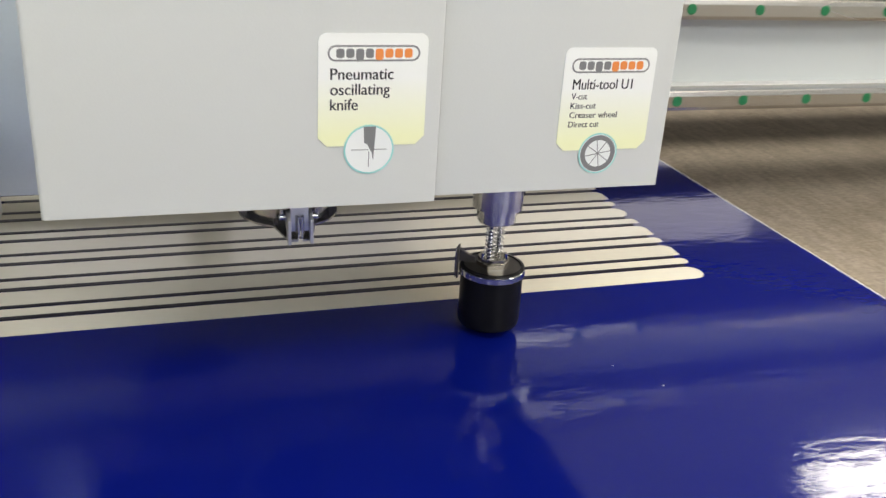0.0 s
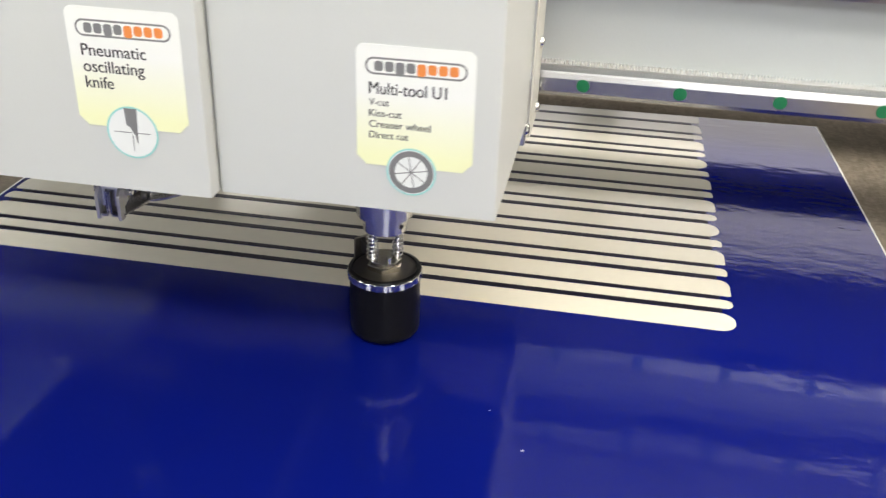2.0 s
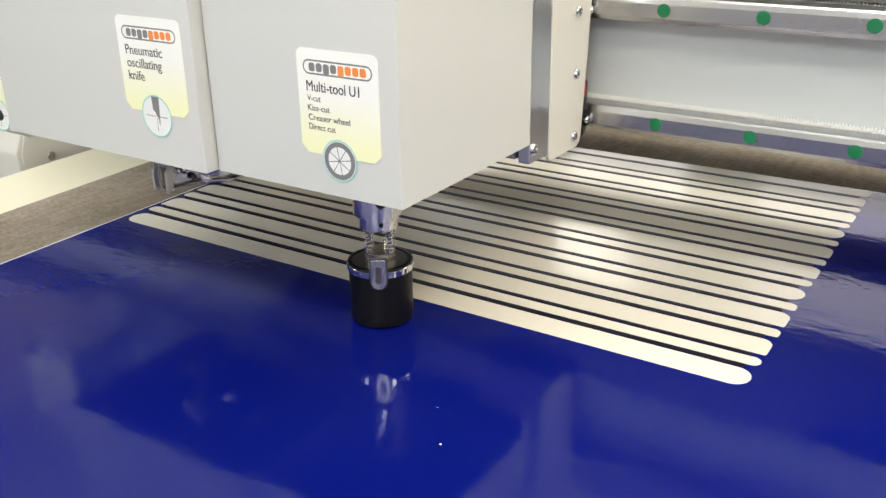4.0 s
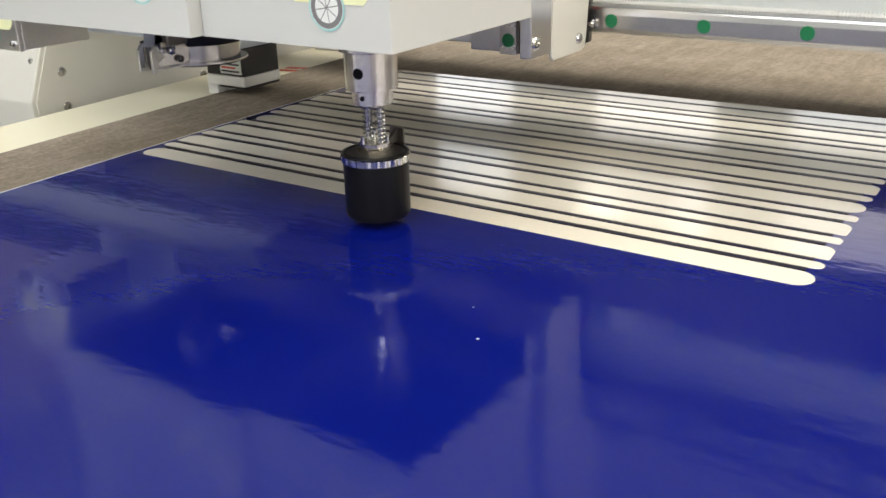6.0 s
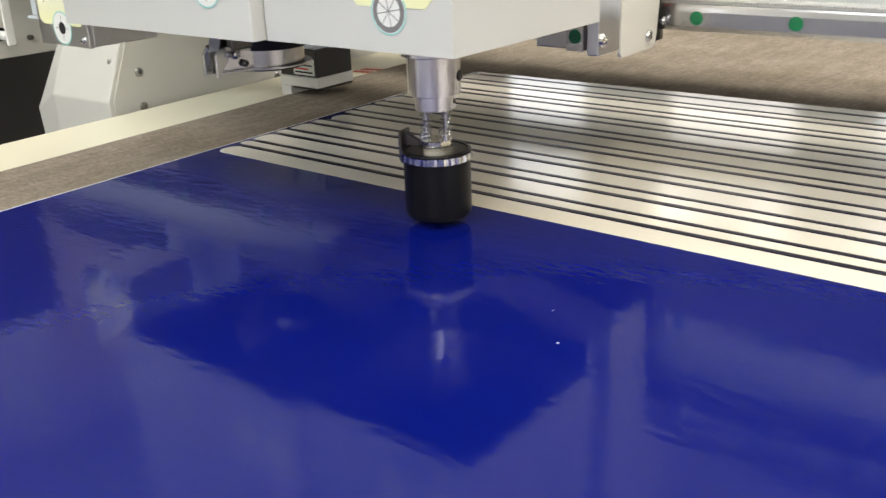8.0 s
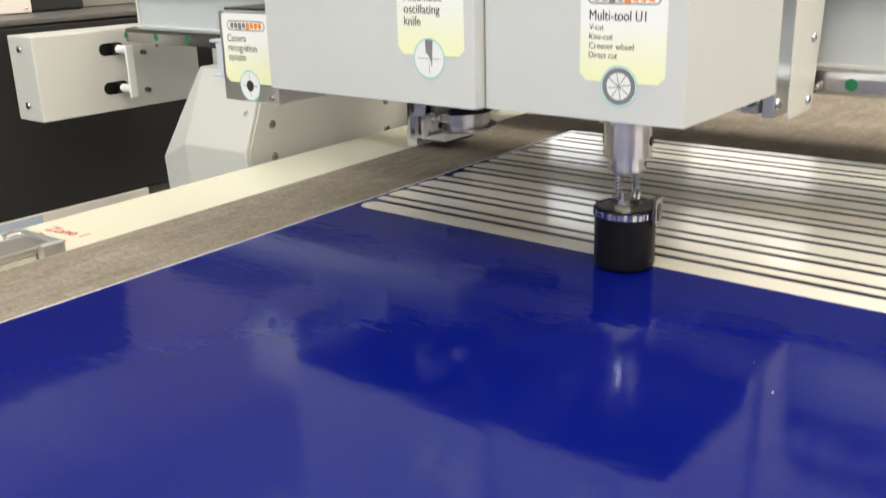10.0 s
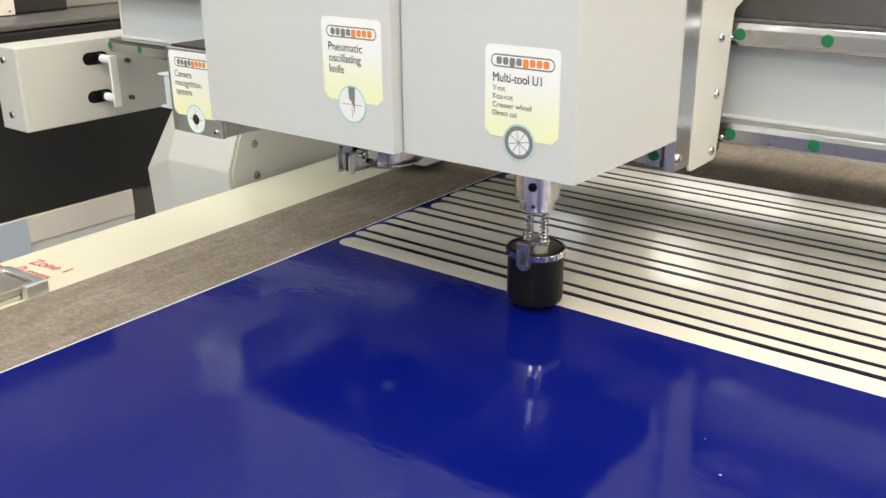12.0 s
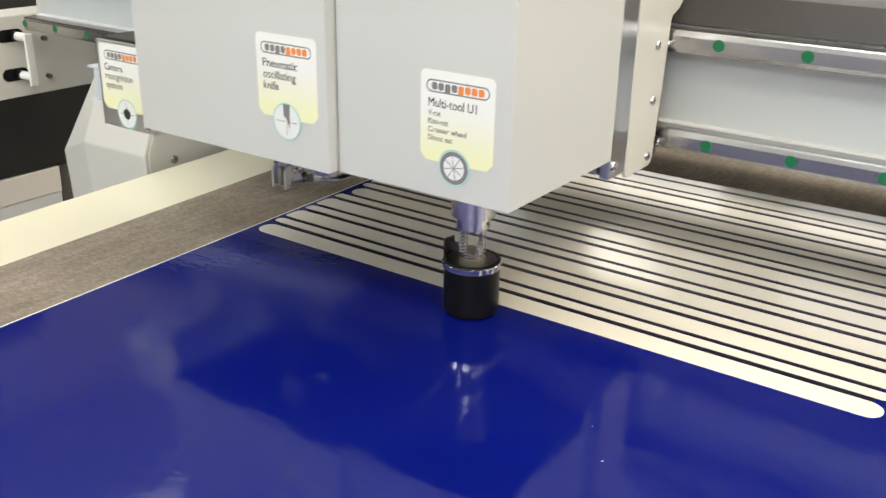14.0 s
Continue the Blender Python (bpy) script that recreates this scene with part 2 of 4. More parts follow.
def felt():
    m = material("grey_felt", (0.22, 0.19, 0.16), 0.95, vary=0.05, scale=9, bump=0.5, bump_scale=700, spec=0.1)
    n, l = m.node_tree.nodes, m.node_tree.links
    b = n["Principled BSDF"]
    co = n.new("ShaderNodeTexCoord")

    def cloud(scale, stretch, detail, lo, hi, dark, light):
        mp, nz, rp = n.new("ShaderNodeMapping"), n.new("ShaderNodeTexNoise"), n.new("ShaderNodeValToRGB")
        mp.inputs["Scale"].default_value = stretch
        nz.inputs["Scale"].default_value, nz.inputs["Detail"].default_value, nz.inputs["Roughness"].default_value = scale, detail, 0.65
        l.new(co.outputs["Object"], mp.inputs[0]), l.new(mp.outputs[0], nz.inputs["Vector"]), l.new(nz.outputs["Fac"], rp.inputs[0])
        e = rp.color_ramp.elements
        e[0].position, e[1].position, e[0].color, e[1].color = lo, hi, (*dark, 1), (*light, 1)
        return rp

    def times(a, b2):
        mx = n.new("ShaderNodeMix")
        mx.data_type, mx.blend_type = "RGBA", "MULTIPLY"
        mx.inputs["Factor"].default_value = 1
        l.new(a.outputs[0] if a.bl_idname != "ShaderNodeMix" else a.outputs[2], mx.inputs[6]), l.new(b2.outputs[0], mx.inputs[7])
        return mx

    fibre = cloud(1, (260, 420, 300), 4, 0.30, 0.72, (0.205, 0.174, 0.140), (0.350, 0.300, 0.246))
    streak = cloud(1, (160, 30, 60), 3, 0.35, 0.70, (0.82, 0.81, 0.79), (1.06, 1.06, 1.06))
    blot = cloud(14, (1, 1, 1), 3, 0.35, 0.70, (0.85, 0.84, 0.81), (1.05, 1.05, 1.05))
    l.new(times(times(fibre, streak), blot).outputs[2], b.inputs["Base Color"])
    return m


FELT = felt()


def sticker_paper():
    """White paper printed with a fade to pale yellow towards its foot."""
    m = material("sticker_paper", (0.8, 0.8, 0.78), 0.35, vary=0.01)
    n, l = m.node_tree.nodes, m.node_tree.links
    co, sep, ramp = n.new("ShaderNodeTexCoord"), n.new("ShaderNodeSeparateXYZ"), n.new("ShaderNodeValToRGB")
    l.new(co.outputs["Generated"], sep.inputs[0]), l.new(sep.outputs[2], ramp.inputs[0])
    e = ramp.color_ramp.elements
    e[0].position, e[0].color = 0.08, (0.86, 0.88, 0.54, 1)
    e[1].position, e[1].color = 0.62, (0.86, 0.87, 0.83, 1)
    l.new(ramp.outputs[0], n["Principled BSDF"].inputs["Base Color"])
    return m


PAPER = sticker_paper()


# ---- mesh helpers ----
def thing(name, label, category, at=(0, 0, 0), group="", kind=""):
    ob = new(name)
    ob.location = at
    ob.empty_display_size = 0.02
    return tagged(ob, label, category, group, kind)


def part(name, bm, mat, parent=None, label="", smooth=False):
    me = bpy.data.meshes.new(name)
    if smooth:
        for f in bm.faces:
            f.smooth = True
    bm.to_mesh(me)
    bm.free()
    me.materials.append(mat)
    if smooth:
        me.set_sharp_from_angle(angle=radians(28))
    ob = new(name, me)
    ob.parent = parent
    return tagged(ob, label)


def box(x0, x1, y0, y1, z0, z1, bevel=0.0, segments=2, bm=None):
    fresh = bmesh.new()
    bmesh.ops.create_cube(fresh, size=1, matrix=Matrix.Translation(((x0 + x1) / 2, (y0 + y1) / 2, (z0 + z1) / 2)) @ Matrix.Diagonal((x1 - x0, y1 - y0, z1 - z0, 1)))
    if bevel:
        bmesh.ops.bevel(fresh, geom=fresh.edges[:], offset=bevel, segments=segments, profile=0.5, affect="EDGES")
    return join(bm, fresh)


def join(bm, fresh):
    if bm is None:
        return fresh
    me = bpy.data.meshes.new("tmp")
    fresh.to_mesh(me)
    fresh.free()
    bm.from_mesh(me)
    bpy.data.meshes.remove(me)
    return bm


def lathe(profile, m=Matrix(), segments=40, bm=None, cap=True):
    """A turned solid about z from (radius, height) pairs."""
    fresh = bmesh.new()
    rings = []
    for r, z in profile:
        rings.append([fresh.verts.new((r * math.cos(2 * math.pi * i / segments), r * math.sin(2 * math.pi * i / segments), z)) for i in range(segments)])
    for a, b in zip(rings, rings[1:]):
        for i in range(segments):
            j = (i + 1) % segments
            fresh.faces.new((a[i], a[j], b[j], b[i]))
    if cap:
        fresh.faces.new(rings[0][::-1])
        fresh.faces.new(rings[-1])
    fresh.transform(m)
    bmesh.ops.recalc_face_normals(fresh, faces=fresh.faces[:])
    return join(bm, fresh)


def prism(outline, depth, m=Matrix(), bevel=0.0, bm=None):
    """An outline in the xy plane, drawn out along +z by depth, then posed by m."""
    fresh = bmesh.new()
    lo = [fresh.verts.new((x, y, 0)) for x, y in outline]
    hi = [fresh.verts.new((x, y, depth)) for x, y in outline]
    fresh.faces.new(lo[::-1]), fresh.faces.new(hi)
    k = len(lo)
    for i in range(k):
        fresh.faces.new((lo[i], lo[(i + 1) % k], hi[(i + 1) % k], hi[i]))
    bmesh.ops.recalc_face_normals(fresh, faces=fresh.faces[:])
    if bevel:
        bmesh.ops.bevel(fresh, geom=fresh.edges[:], offset=bevel, segments=2, profile=0.5, affect="EDGES")
    fresh.transform(m)
    return join(bm, fresh)


def rounded(w, h, radii, steps=8):
    """A rectangle about the origin; radii of its corners from the lower left, anticlockwise."""
    out = []
    for (sx, sy), r, a0 in zip(((-1, -1), (1, -1), (1, 1), (-1, 1)), radii, (180, 270, 0, 90)):
        cx, cy = sx * (w / 2 - r), sy * (h / 2 - r)
        n = steps if r > 0 else 0
        for i in range(n + 1):
            a = radians(a0 + 90 * i / max(1, n))
            out.append((cx + r * math.cos(a), cy + r * math.sin(a)))
    return out


def helix(radius, wire, height, turns, m=Matrix(), bm=None):
    fresh = bmesh.new()
    steps, side = int(turns * 16), 6
    rings = []
    for i in range(steps + 1):
        a, z = 2 * math.pi * turns * i / steps, height * i / steps
        c = Vector((radius * math.cos(a), radius * math.sin(a), z))
        u, v = Vector((math.cos(a), math.sin(a), 0)), Vector((0, 0, 1))
        rings.append([fresh.verts.new(c + wire * (math.cos(2 * math.pi * k / side) * u + math.sin(2 * math.pi * k / side) * v)) for k in range(side)])
    for a, b in zip(rings, rings[1:]):
        for k in range(side):
            fresh.faces.new((a[k], a[(k + 1) % side], b[(k + 1) % side], b[k]))
    fresh.transform(m)
    bmesh.ops.recalc_face_normals(fresh, faces=fresh.faces[:])
    return join(bm, fresh)


def lettering(body, x, z, width, height, y, mat, parent, flat=False, turn=0.0, weight=0.016):
    """Letters set from the left end of the base line; width of the line and height of its capitals. Upright and facing -y, or flat on a surface at z = y."""
    cu = bpy.data.curves.new("words", "FONT")
    cu.body, cu.size, cu.extrude, cu.offset = body, 1.0, 0.0, 0.0
    ob = bpy.data.objects.new("words", cu)
    scene.collection.objects.link(ob)
    bpy.context.view_layer.update()
    me = bpy.data.meshes.new_from_object(ob.evaluated_get(bpy.context.evaluated_depsgraph_get()))
    bpy.data.objects.remove(ob)
    xs = [v.co.x for v in me.vertices]
    s = width / (max(xs) - min(xs))
    me.transform(Matrix.Diagonal((s, height / 0.69, 1, 1)) @ Matrix.Translation((-min(xs), 0, 0)))
    me.transform(pose(x, z, y, 0, 0, turn) if flat else pose(x, y, z, 90))
    # a second and third copy a hair to the side give the strokes their weight
    bm, step = bmesh.new(), s * weight
    across = pose(0, 0, 0, 0, 0, turn).to_3x3() @ Vector((1, 0, 0)) if flat else Vector((1, 0, 0))
    up = Vector((0, 0, 1)) if flat else Vector((0, -1, 0))
    for k in range(3):
        bm.from_mesh(me)
        bmesh.ops.translate(bm, verts=bm.verts[-len(me.vertices):], vec=across * step * k + up * 0.00003 * k)
    bm.to_mesh(me)
    bm.free()
    me.materials.append(mat)
    out = new("lettering", me)
    out.parent = parent
    return out


def screw(parent, m, r=0.0035, mat=CHROME, name="screw", proud=0.0022):
    """A domed socket-head screw whose axis is m's z."""
    bm = lathe([(r, 0), (r, proud * 0.35), (r * 0.86, proud * 0.8), (r * 0.55, proud), (r * 0.42, proud), (r * 0.42, proud * 0.3)], m, 20)
    return part(name, bm, mat, parent, smooth=True)


# ---- room ----
def room():
    x0, x1, y0, y1, z0, z1 = -3.6, 4.2, -4.2, 4.6, -0.86, 2.4
    f = part("floor", box(x0 - .2, x1 + .2, y0 - .2, y1 + .2, z0 - .1, z0), FLOOR)
    tagged(f, "pale grey sealed workshop floor", "floor", kind="structure")
    c = part("ceiling", box(x0 - .2, x1 + .2, y0 - .2, y1 + .2, z1, z1 + .1), PLASTER)
    tagged(c, "plain white workshop ceiling", "ceiling", kind="structure")
    # back wall with columns of windows, some panes only glowing for the bright background in the film's reflections
    def wall(name, boxes, mat, label):
        bm = None
        for b in boxes:
            bm = box(*b, bm=bm)
        return tagged(part(name, bm, mat), label, "wall", kind="structure")
    # columns of the north wall: from, to, openings (sill, head, pane)
    columns = [(-3.15, -2.35, ((0.45, 1.95, GLOW),)), (-1.85, -1.04, ((0.45, 2.02, HAZY),)), (-0.70, 0.30, ((0.45, 1.18, GLOW), (1.34, 2.32, BACKGLOW))), (0.46, 4.10, ((0.45, 2.32, BACKGLOW),))]
    pieces, left, k = [], x0, 0
    for a, b, holes in columns:
        pieces.append((left, a, y1, y1 + .15, z0, z1))
        low = z0
        for lo, hi, glass in holes:
            k += 1
            pieces.append((a, b, y1, y1 + .15, low, lo))
            low = hi
            w = thing("window_%d" % k, "unseen bright window panel in a pale frame", "window", kind="structure")
            part("pane", box(a, b, y1 + .10, y1 + .12, lo, hi), glass, w, "bright glowing pane")
            fr = box(a, a + .04, y1 + .02, y1 + .09, lo, hi)
            fr = box(b - .04, b, y1 + .02, y1 + .09, lo, hi, bm=fr)
            fr = box(a + .04, b - .04, y1 + .02, y1 + .09, hi - .04, hi, bm=fr)
            fr = box(a + .04, b - .04, y1 + .02, y1 + .09, lo, lo + .04, bm=fr)
            part("window_frame", fr, WHITE, w)
        pieces.append((a, b, y1, y1 + .15, low, z1))
        left = b
    pieces.append((left, x1, y1, y1 + .15, z0, z1))
    wall("wall_north", pieces, PLASTER, "white plastered wall with tall window openings")
    # side: unseen openings added for the fill lights; corner: inferred from the liner's reflection
    side = (-2.3, 0.5, 0.3, 1.4)
    corner = (3.74, 4.25, 0.45, 1.95)
    for name, a, out in (("wall_west", x0, -1), ("wall_east", x1, 1)):
        lo_x, hi_x = min(a, a + .15 * out), max(a, a + .15 * out)
        pieces, left = [], y0
        for hole in (side, corner) if out < 0 else (side,):
            pieces += [(lo_x, hi_x, left, hole[0], z0, z1), (lo_x, hi_x, hole[0], hole[1], z0, hole[2]), (lo_x, hi_x, hole[0], hole[1], hole[3], z1)]
            left = hole[1]
            k += 1
            w = thing("window_%d" % k, "unseen bright side window in a pale frame", "window", kind="structure")
            p = a + .125 * out
            part("pane", box(p - .005, p + .005, *hole), GLOW, w, "bright glowing pane")
            p = a + .08 * out
            for y in (hole[0], hole[1] - .04) if hole == corner else (hole[0], (hole[0] + hole[1]) / 2 - .02, hole[1] - .04):
                part("window_frame", box(p - .03, p + .03, y, y + .04, hole[2], hole[3]), WHITE, w)
        wall(name, pieces + [(lo_x, hi_x, left, y1, z0, z1)], PLASTER, "white plastered side wall with a wide window")
    # source inferred from the liner's glint; the hung box and stem are added
    lamp = thing("glint_lamp", "pale hung box for the unseen source of the liner's glint", "lamp", (-1.50, 4.56, 1.83))
    part("back_box", box(-0.25, 0.25, -0.16, 0.0, -0.30, 0.30, 0.01), WHITE, lamp)
    part("stem", box(-0.02, 0.02, -0.10, -0.06, 0.30, 0.57), WHITE, lamp)
    wall("wall_south", [(x0, x1, y0 - .15, y0, z0, z1)], PLASTER, "white plastered wall behind the machine")


GLOW = glowing("daylight", (0.95, 0.97, 1.0), 1.8)
HAZY = glowing("hazy_daylight", (1.0, 0.96, 0.92), 1.6)
# unseen glow in place of the bright background reflected in the film
BACKGLOW = glowing("background_glow", (1.0, 0.95, 0.96), 0.95)


# ---- cutting table ----
SLANT = 2.65  # the side rail leaves the bed's edge by a few degrees


def table():
    t = thing("cutting_table", "flatbed cutter table with grey felt bed and cream rails", "table", (0, 0, -0.86))
    up = 0.86
    k = math.tan(radians(SLANT))
    bed = prism([(-0.1045 + 1.3 * k, -1.3), (1.30, -1.3), (1.30, 1.25), (-0.1045 - 1.25 * k, 1.25)], 0.03, pose(0, 0, up - 0.0316), 0.0012)
    part("felt_bed", bed, FELT, t, "grey-brown needled felt conveyor bed")
    m = pose(-0.1050, 0, 0, 0, 0, SLANT)
    rail = prism([(-0.103, -0.10), (-0.0005, -0.10), (-0.0005, 0.0), (-0.101, 0.0), (-0.103, -0.002)], 2.5, m @ pose(0, 1.2, up - 0.0080, 90), 0.0010)
    part("side_rail", rail, PROFILE, t, "cream painted side rail")
    part("side_rail", box(1.3, 1.39, -1.3, 1.25, up - 0.1, up + 0.001, 0.002), PROFILE, t, "cream painted side rail")
    part("base", box(-0.02, 1.25, -1.1, 1.1, 0, up - 0.032, 0.01), CREAM, t, "cream sheet-metal base")
    top = up - 0.0078
    lettering("Zone 1", -0.1785, -0.1748, 0.0425, 0.0105, top, REDINK, t, True, 8)
    lettering("0 mm", -0.1750, -0.1905, 0.0400, 0.0105, top, REDINK, t, True, 6)
    for x in (-0.1975, -0.1325):
        part("mark", box(x, x + 0.0125, -0.1950, -0.1905, up - 0.0079, up - 0.0076), REDINK, t, "red printed datum mark")
    for q, (x, y) in enumerate(((-0.1640, 0.3300), (-0.1640, 0.3140))):
        for k2 in range(4):
            part("mark", box(x + 0.0062 * k2, x + 0.0062 * k2 + 0.0046, y + 0.0012 * k2, y + 0.0012 * k2 + 0.0090, up - 0.0079, up - 0.0076), REDINK, t, "red printed datum mark")
    clamp(-0.1310, -0.2070)
    clamp(-0.2000, 0.5000)


def clamp(x, y):
    """A jaw that holds a dark bar on the rail."""
    c = thing("clamp", "raw aluminium clamp gripping a steel flat bar on the rail", "clamp", (x, y, -0.0079), "rail clamps")
    c.rotation_euler = (0, 0, radians(SLANT))
    body = prism([(-0.0265, -0.010), (-0.0265, 0.0080), (0.0265, 0.0080), (0.0265, -0.010), (0.0185, -0.010), (0.0185, 0.0005), (-0.0185, 0.0005), (-0.0185, -0.010)], 0.0115, pose(0, 0, 0), 0.0013)
    part("jaw", body, ALUFLAT, c, "bevelled aluminium jaw")
    back = -0.40 if y < 0 else -0.06
    part("bar", box(-0.0180, 0.0180, back, 0.0, 0.0035, 0.0090, 0.0008), BAR, c, "satin steel flat bar")
    part("bar_foot", box(-0.0180, 0.0180, back, -0.0105, 0.0, 0.0033), ALUFLAT, c)


# ---- film on the bed ----
def sheet():
    s = thing("vinyl_sheet", "glossy blue vinyl film with cream stripes on grey felt", "vinyl sheet")
    s.rotation_euler = (0, 0, radians(0.288))
    k = 0.0199
    far, near = 0.3474, -0.95
    def corner(a, y):
        return a - k * y
    outline = [(corner(-0.0048, near), near), (corner(0.6005, near), near), (0.5935, far + 0.0207 * 0.5935), (corner(-0.0048, far), far)]
    part("film", prism(outline, 0.0002, pose(0, 0, -0.0002)), VINYL, s, "glossy ultramarine film")
    part("backing", prism([(x + (-0.0018 if x < .3 else 0.0016), y + (0.0014 if y > 0 else -0.0014)) for x, y in outline], 0.0012, pose(0, 0, -0.00145)), WHITE, s, "white backing edge of the film")
    # stripes alternate wide and narrow; every third wide one has full round ends
    for i in range(9):
        y = -0.0070 + 0.0401 * i
        for n, (a, b) in enumerate(((y, y + 0.0207), (y + 0.0252, y + 0.0363))):
            w, full = b - a, n == 0 and i % 3 == 0
            small, big = 0.0016, min(w * 0.48, 0.0075)
            if n == 0:
                rad = (w * 0.46, w * 0.46, w * 0.49, w * 0.49) if full else (small, small, big, big)
            else:
                rad = (w * 0.40, w * 0.40, w * 0.45, w * 0.45) if i % 3 == 0 else (small, small, 0.0045, 0.0045)
            xl = 0.0006 if full else (-0.0015 - 0.018 * (a + b) / 2)
            xr = 0.4928 - 0.0055 * a
            a, b2 = a + 0.00055, min(b, 0.3455) - 0.00055
            o = [(px + (xl + xr) / 2, py + (a + b2) / 2) for px, py in rounded(xr - xl, b2 - a, [min(q, (b2 - a) * 0.49) for q in rad], 6)]
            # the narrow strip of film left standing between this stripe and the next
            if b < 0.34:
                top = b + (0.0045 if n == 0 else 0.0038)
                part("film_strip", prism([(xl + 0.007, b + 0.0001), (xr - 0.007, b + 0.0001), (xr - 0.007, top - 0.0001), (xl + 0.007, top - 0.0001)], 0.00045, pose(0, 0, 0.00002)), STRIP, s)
            if i == 8 and n == 1:
                # the last stripe runs out to the slanting far edge of the film
                o = [(xl + 0.002, a), (xr - 0.002, a), (xr, a + 0.002), (xr, far + 0.0207 * xr - 0.0008), (xl, far + 0.0207 * xl - 0.0008), (xl, a + 0.002)]
            part("stripe", prism(o, 0.00010, pose(0, 0, 0.00005)), LINER, s)
    for x, y, a, q in ((0.3847, -0.1325, 20, 0.62), (0.3655, -0.106, 70, 0.35)):
        c = thing("paper_crumb", "tiny white paper crumb lying on the blue film", "crumb", (x, y, 0.0002))
        part("flake", prism([(-0.0009 * q, -0.0004 * q), (0.0008 * q, -0.0006 * q), (0.0010 * q, 0.0003 * q), (-0.0006 * q, 0.0006 * q)], 0.0005 * q, pose(0, 0, 0, 0, 0, a)), WHITE, c)


# ---- gantry ----
def rail_body(x0, x1, z):
    """A profiled guide rail: face towards -y, waisted sides."""
    o = [(0.0007, -0.0066), (0.0, -0.0050), (0.0, 0.0036), (0.0010, 0.0066), (0.0016, 0.0078), (0.0040, 0.0081), (0.0090, 0.0083), (0.0140, 0.0088), (0.0186, 0.0088), (0.0186, -0.0088), (0.0140, -0.0088), (0.0095, -0.0062), (0.0040, -0.0080), (0.0012, -0.0078)]
    m = Matrix(((0, 0, 1, x0), (1, 0, 0, 0.108), (0, 1, 0, z), (0, 0, 0, 1)))
    return prism(o, x1 - x0, m)


def gantry():
    g = thing("gantry", "cream cutter gantry with steel guide rails and faceted leg", "gantry", (0, 0, 0))
    part("beam", box(-0.505, 1.30, 0.127, 0.27, 0.094, 0.188, 0.002), BEAM, g, "pale blue-grey painted beam")
    part("top_plate", prism([(0.118, 0.1835), (0.127, 0.205), (0.27, 0.205), (0.27, 0.1885), (0.1272, 0.1885)], 1.80, Matrix(((0, 0, 1, -0.50), (1, 0, 0, 0), (0, 1, 0, 0), (0, 0, 0, 1)))), TOPSTEEL, g, "dark steel top plate")
    for z in (0.1015, 0.1727):
        r = part("guide_rail", rail_body(-0.512, 1.30, z), STEEL, g, "ground steel guide rail")
        for i in range(-14, 17):
            x = 0.3297 + 0.06 * i
            part("rail_cap", lathe([(0.0042, 0), (0.0042, 0.0003), (0.0038, 0.0006)], pose(x, 0.1081, z, 90), 20), GREEN, r, "green plastic bolt cap")
        # bright serrated strip behind the top of each rail
        rk, n, w = bmesh.new(), 900, 1.80 / 900
        for q in range(n):
            x = -0.505 + w * q
            a = [rk.verts.new(p) for p in ((x, 0.1212, z + 0.0086), (x + w / 2, 0.1202, z + 0.0102), (x + w, 0.1212, z + 0.0086), (x + w / 2, 0.1268, z + 0.0110), (x, 0.1268, z + 0.0092), (x + w, 0.1268, z + 0.0092))]
            for f in ((0, 2, 1), (0, 1, 3, 4), (1, 2, 5, 3), (4, 3, 5)):
                rk.faces.new([a[k] for k in f])
        part("serrated_strip", rk, SERRATED, g, "bright serrated steel strip")
    # unseen member inferred from the film's reflections; black stands for its shaded underside
    part("rear_member", box(-0.2440, 1.30, 0.3185, 0.4220, 0.0645, 0.0665, 0.0005), BLACKPAINT, g, "black rear member behind the beam")
    part("end_plate", box(-0.5095, -0.505, 0.125, 0.272, 0.09, 0.20, 0.002), CREAM, g, "cream beam end plate")
    # faceted leg cover beside the table
    leg = bmesh.new()
    pts = {
        "a": (-0.419, 0.088, -0.20), "b": (-0.353, 0.075, -0.20), "c": (-0.2470, 0.0705, -0.20), "d": (-0.2470, 0.475, -0.20), "e": (-0.419, 0.475, -0.20),
        "A": (-0.421, 0.080, -0.031), "B": (-0.3560, 0.0636, -0.0070), "C": (-0.2470, 0.0600, -0.0035),
        "S": (-0.360, 0.0985, 0.0745), "U": (-0.347, 0.0920, 0.0745), "V": (-0.2470, 0.0910, 0.0745), "D": (-0.2470, 0.475, 0.0745), "E": (-0.358, 0.475, 0.0745)}
    v = {q: leg.verts.new(p) for q, p in pts.items()}
    for f in ("abBA", "bcCB", "ABUS", "BCVU", "cdDVC", "deED", "eaASE", "SUVDE", "edcba"):
        leg.faces.new([v[q] for q in f])
    bmesh.ops.recalc_face_normals(leg, faces=leg.faces[:])
    bmesh.ops.bevel(leg, geom=leg.edges[:], offset=0.0015, segments=2, profile=0.5, affect="EDGES")
    leg = part("leg_cover", leg, CREAM, g, "cream faceted leg cover")
    side = prism([(0.0755, -0.19), (0.0645, -0.0035), (0.0945, 0.0700), (0.466, 0.0700), (0.462, -0.19)], 0.0015, Matrix(((0, 0, 1, -0.2468), (1, 0, 0, 0), (0, 1, 0, 0), (0, 0, 0, 1))), 0.0006)
    part("side_panel", side, CREAM, g, "cream side panel")
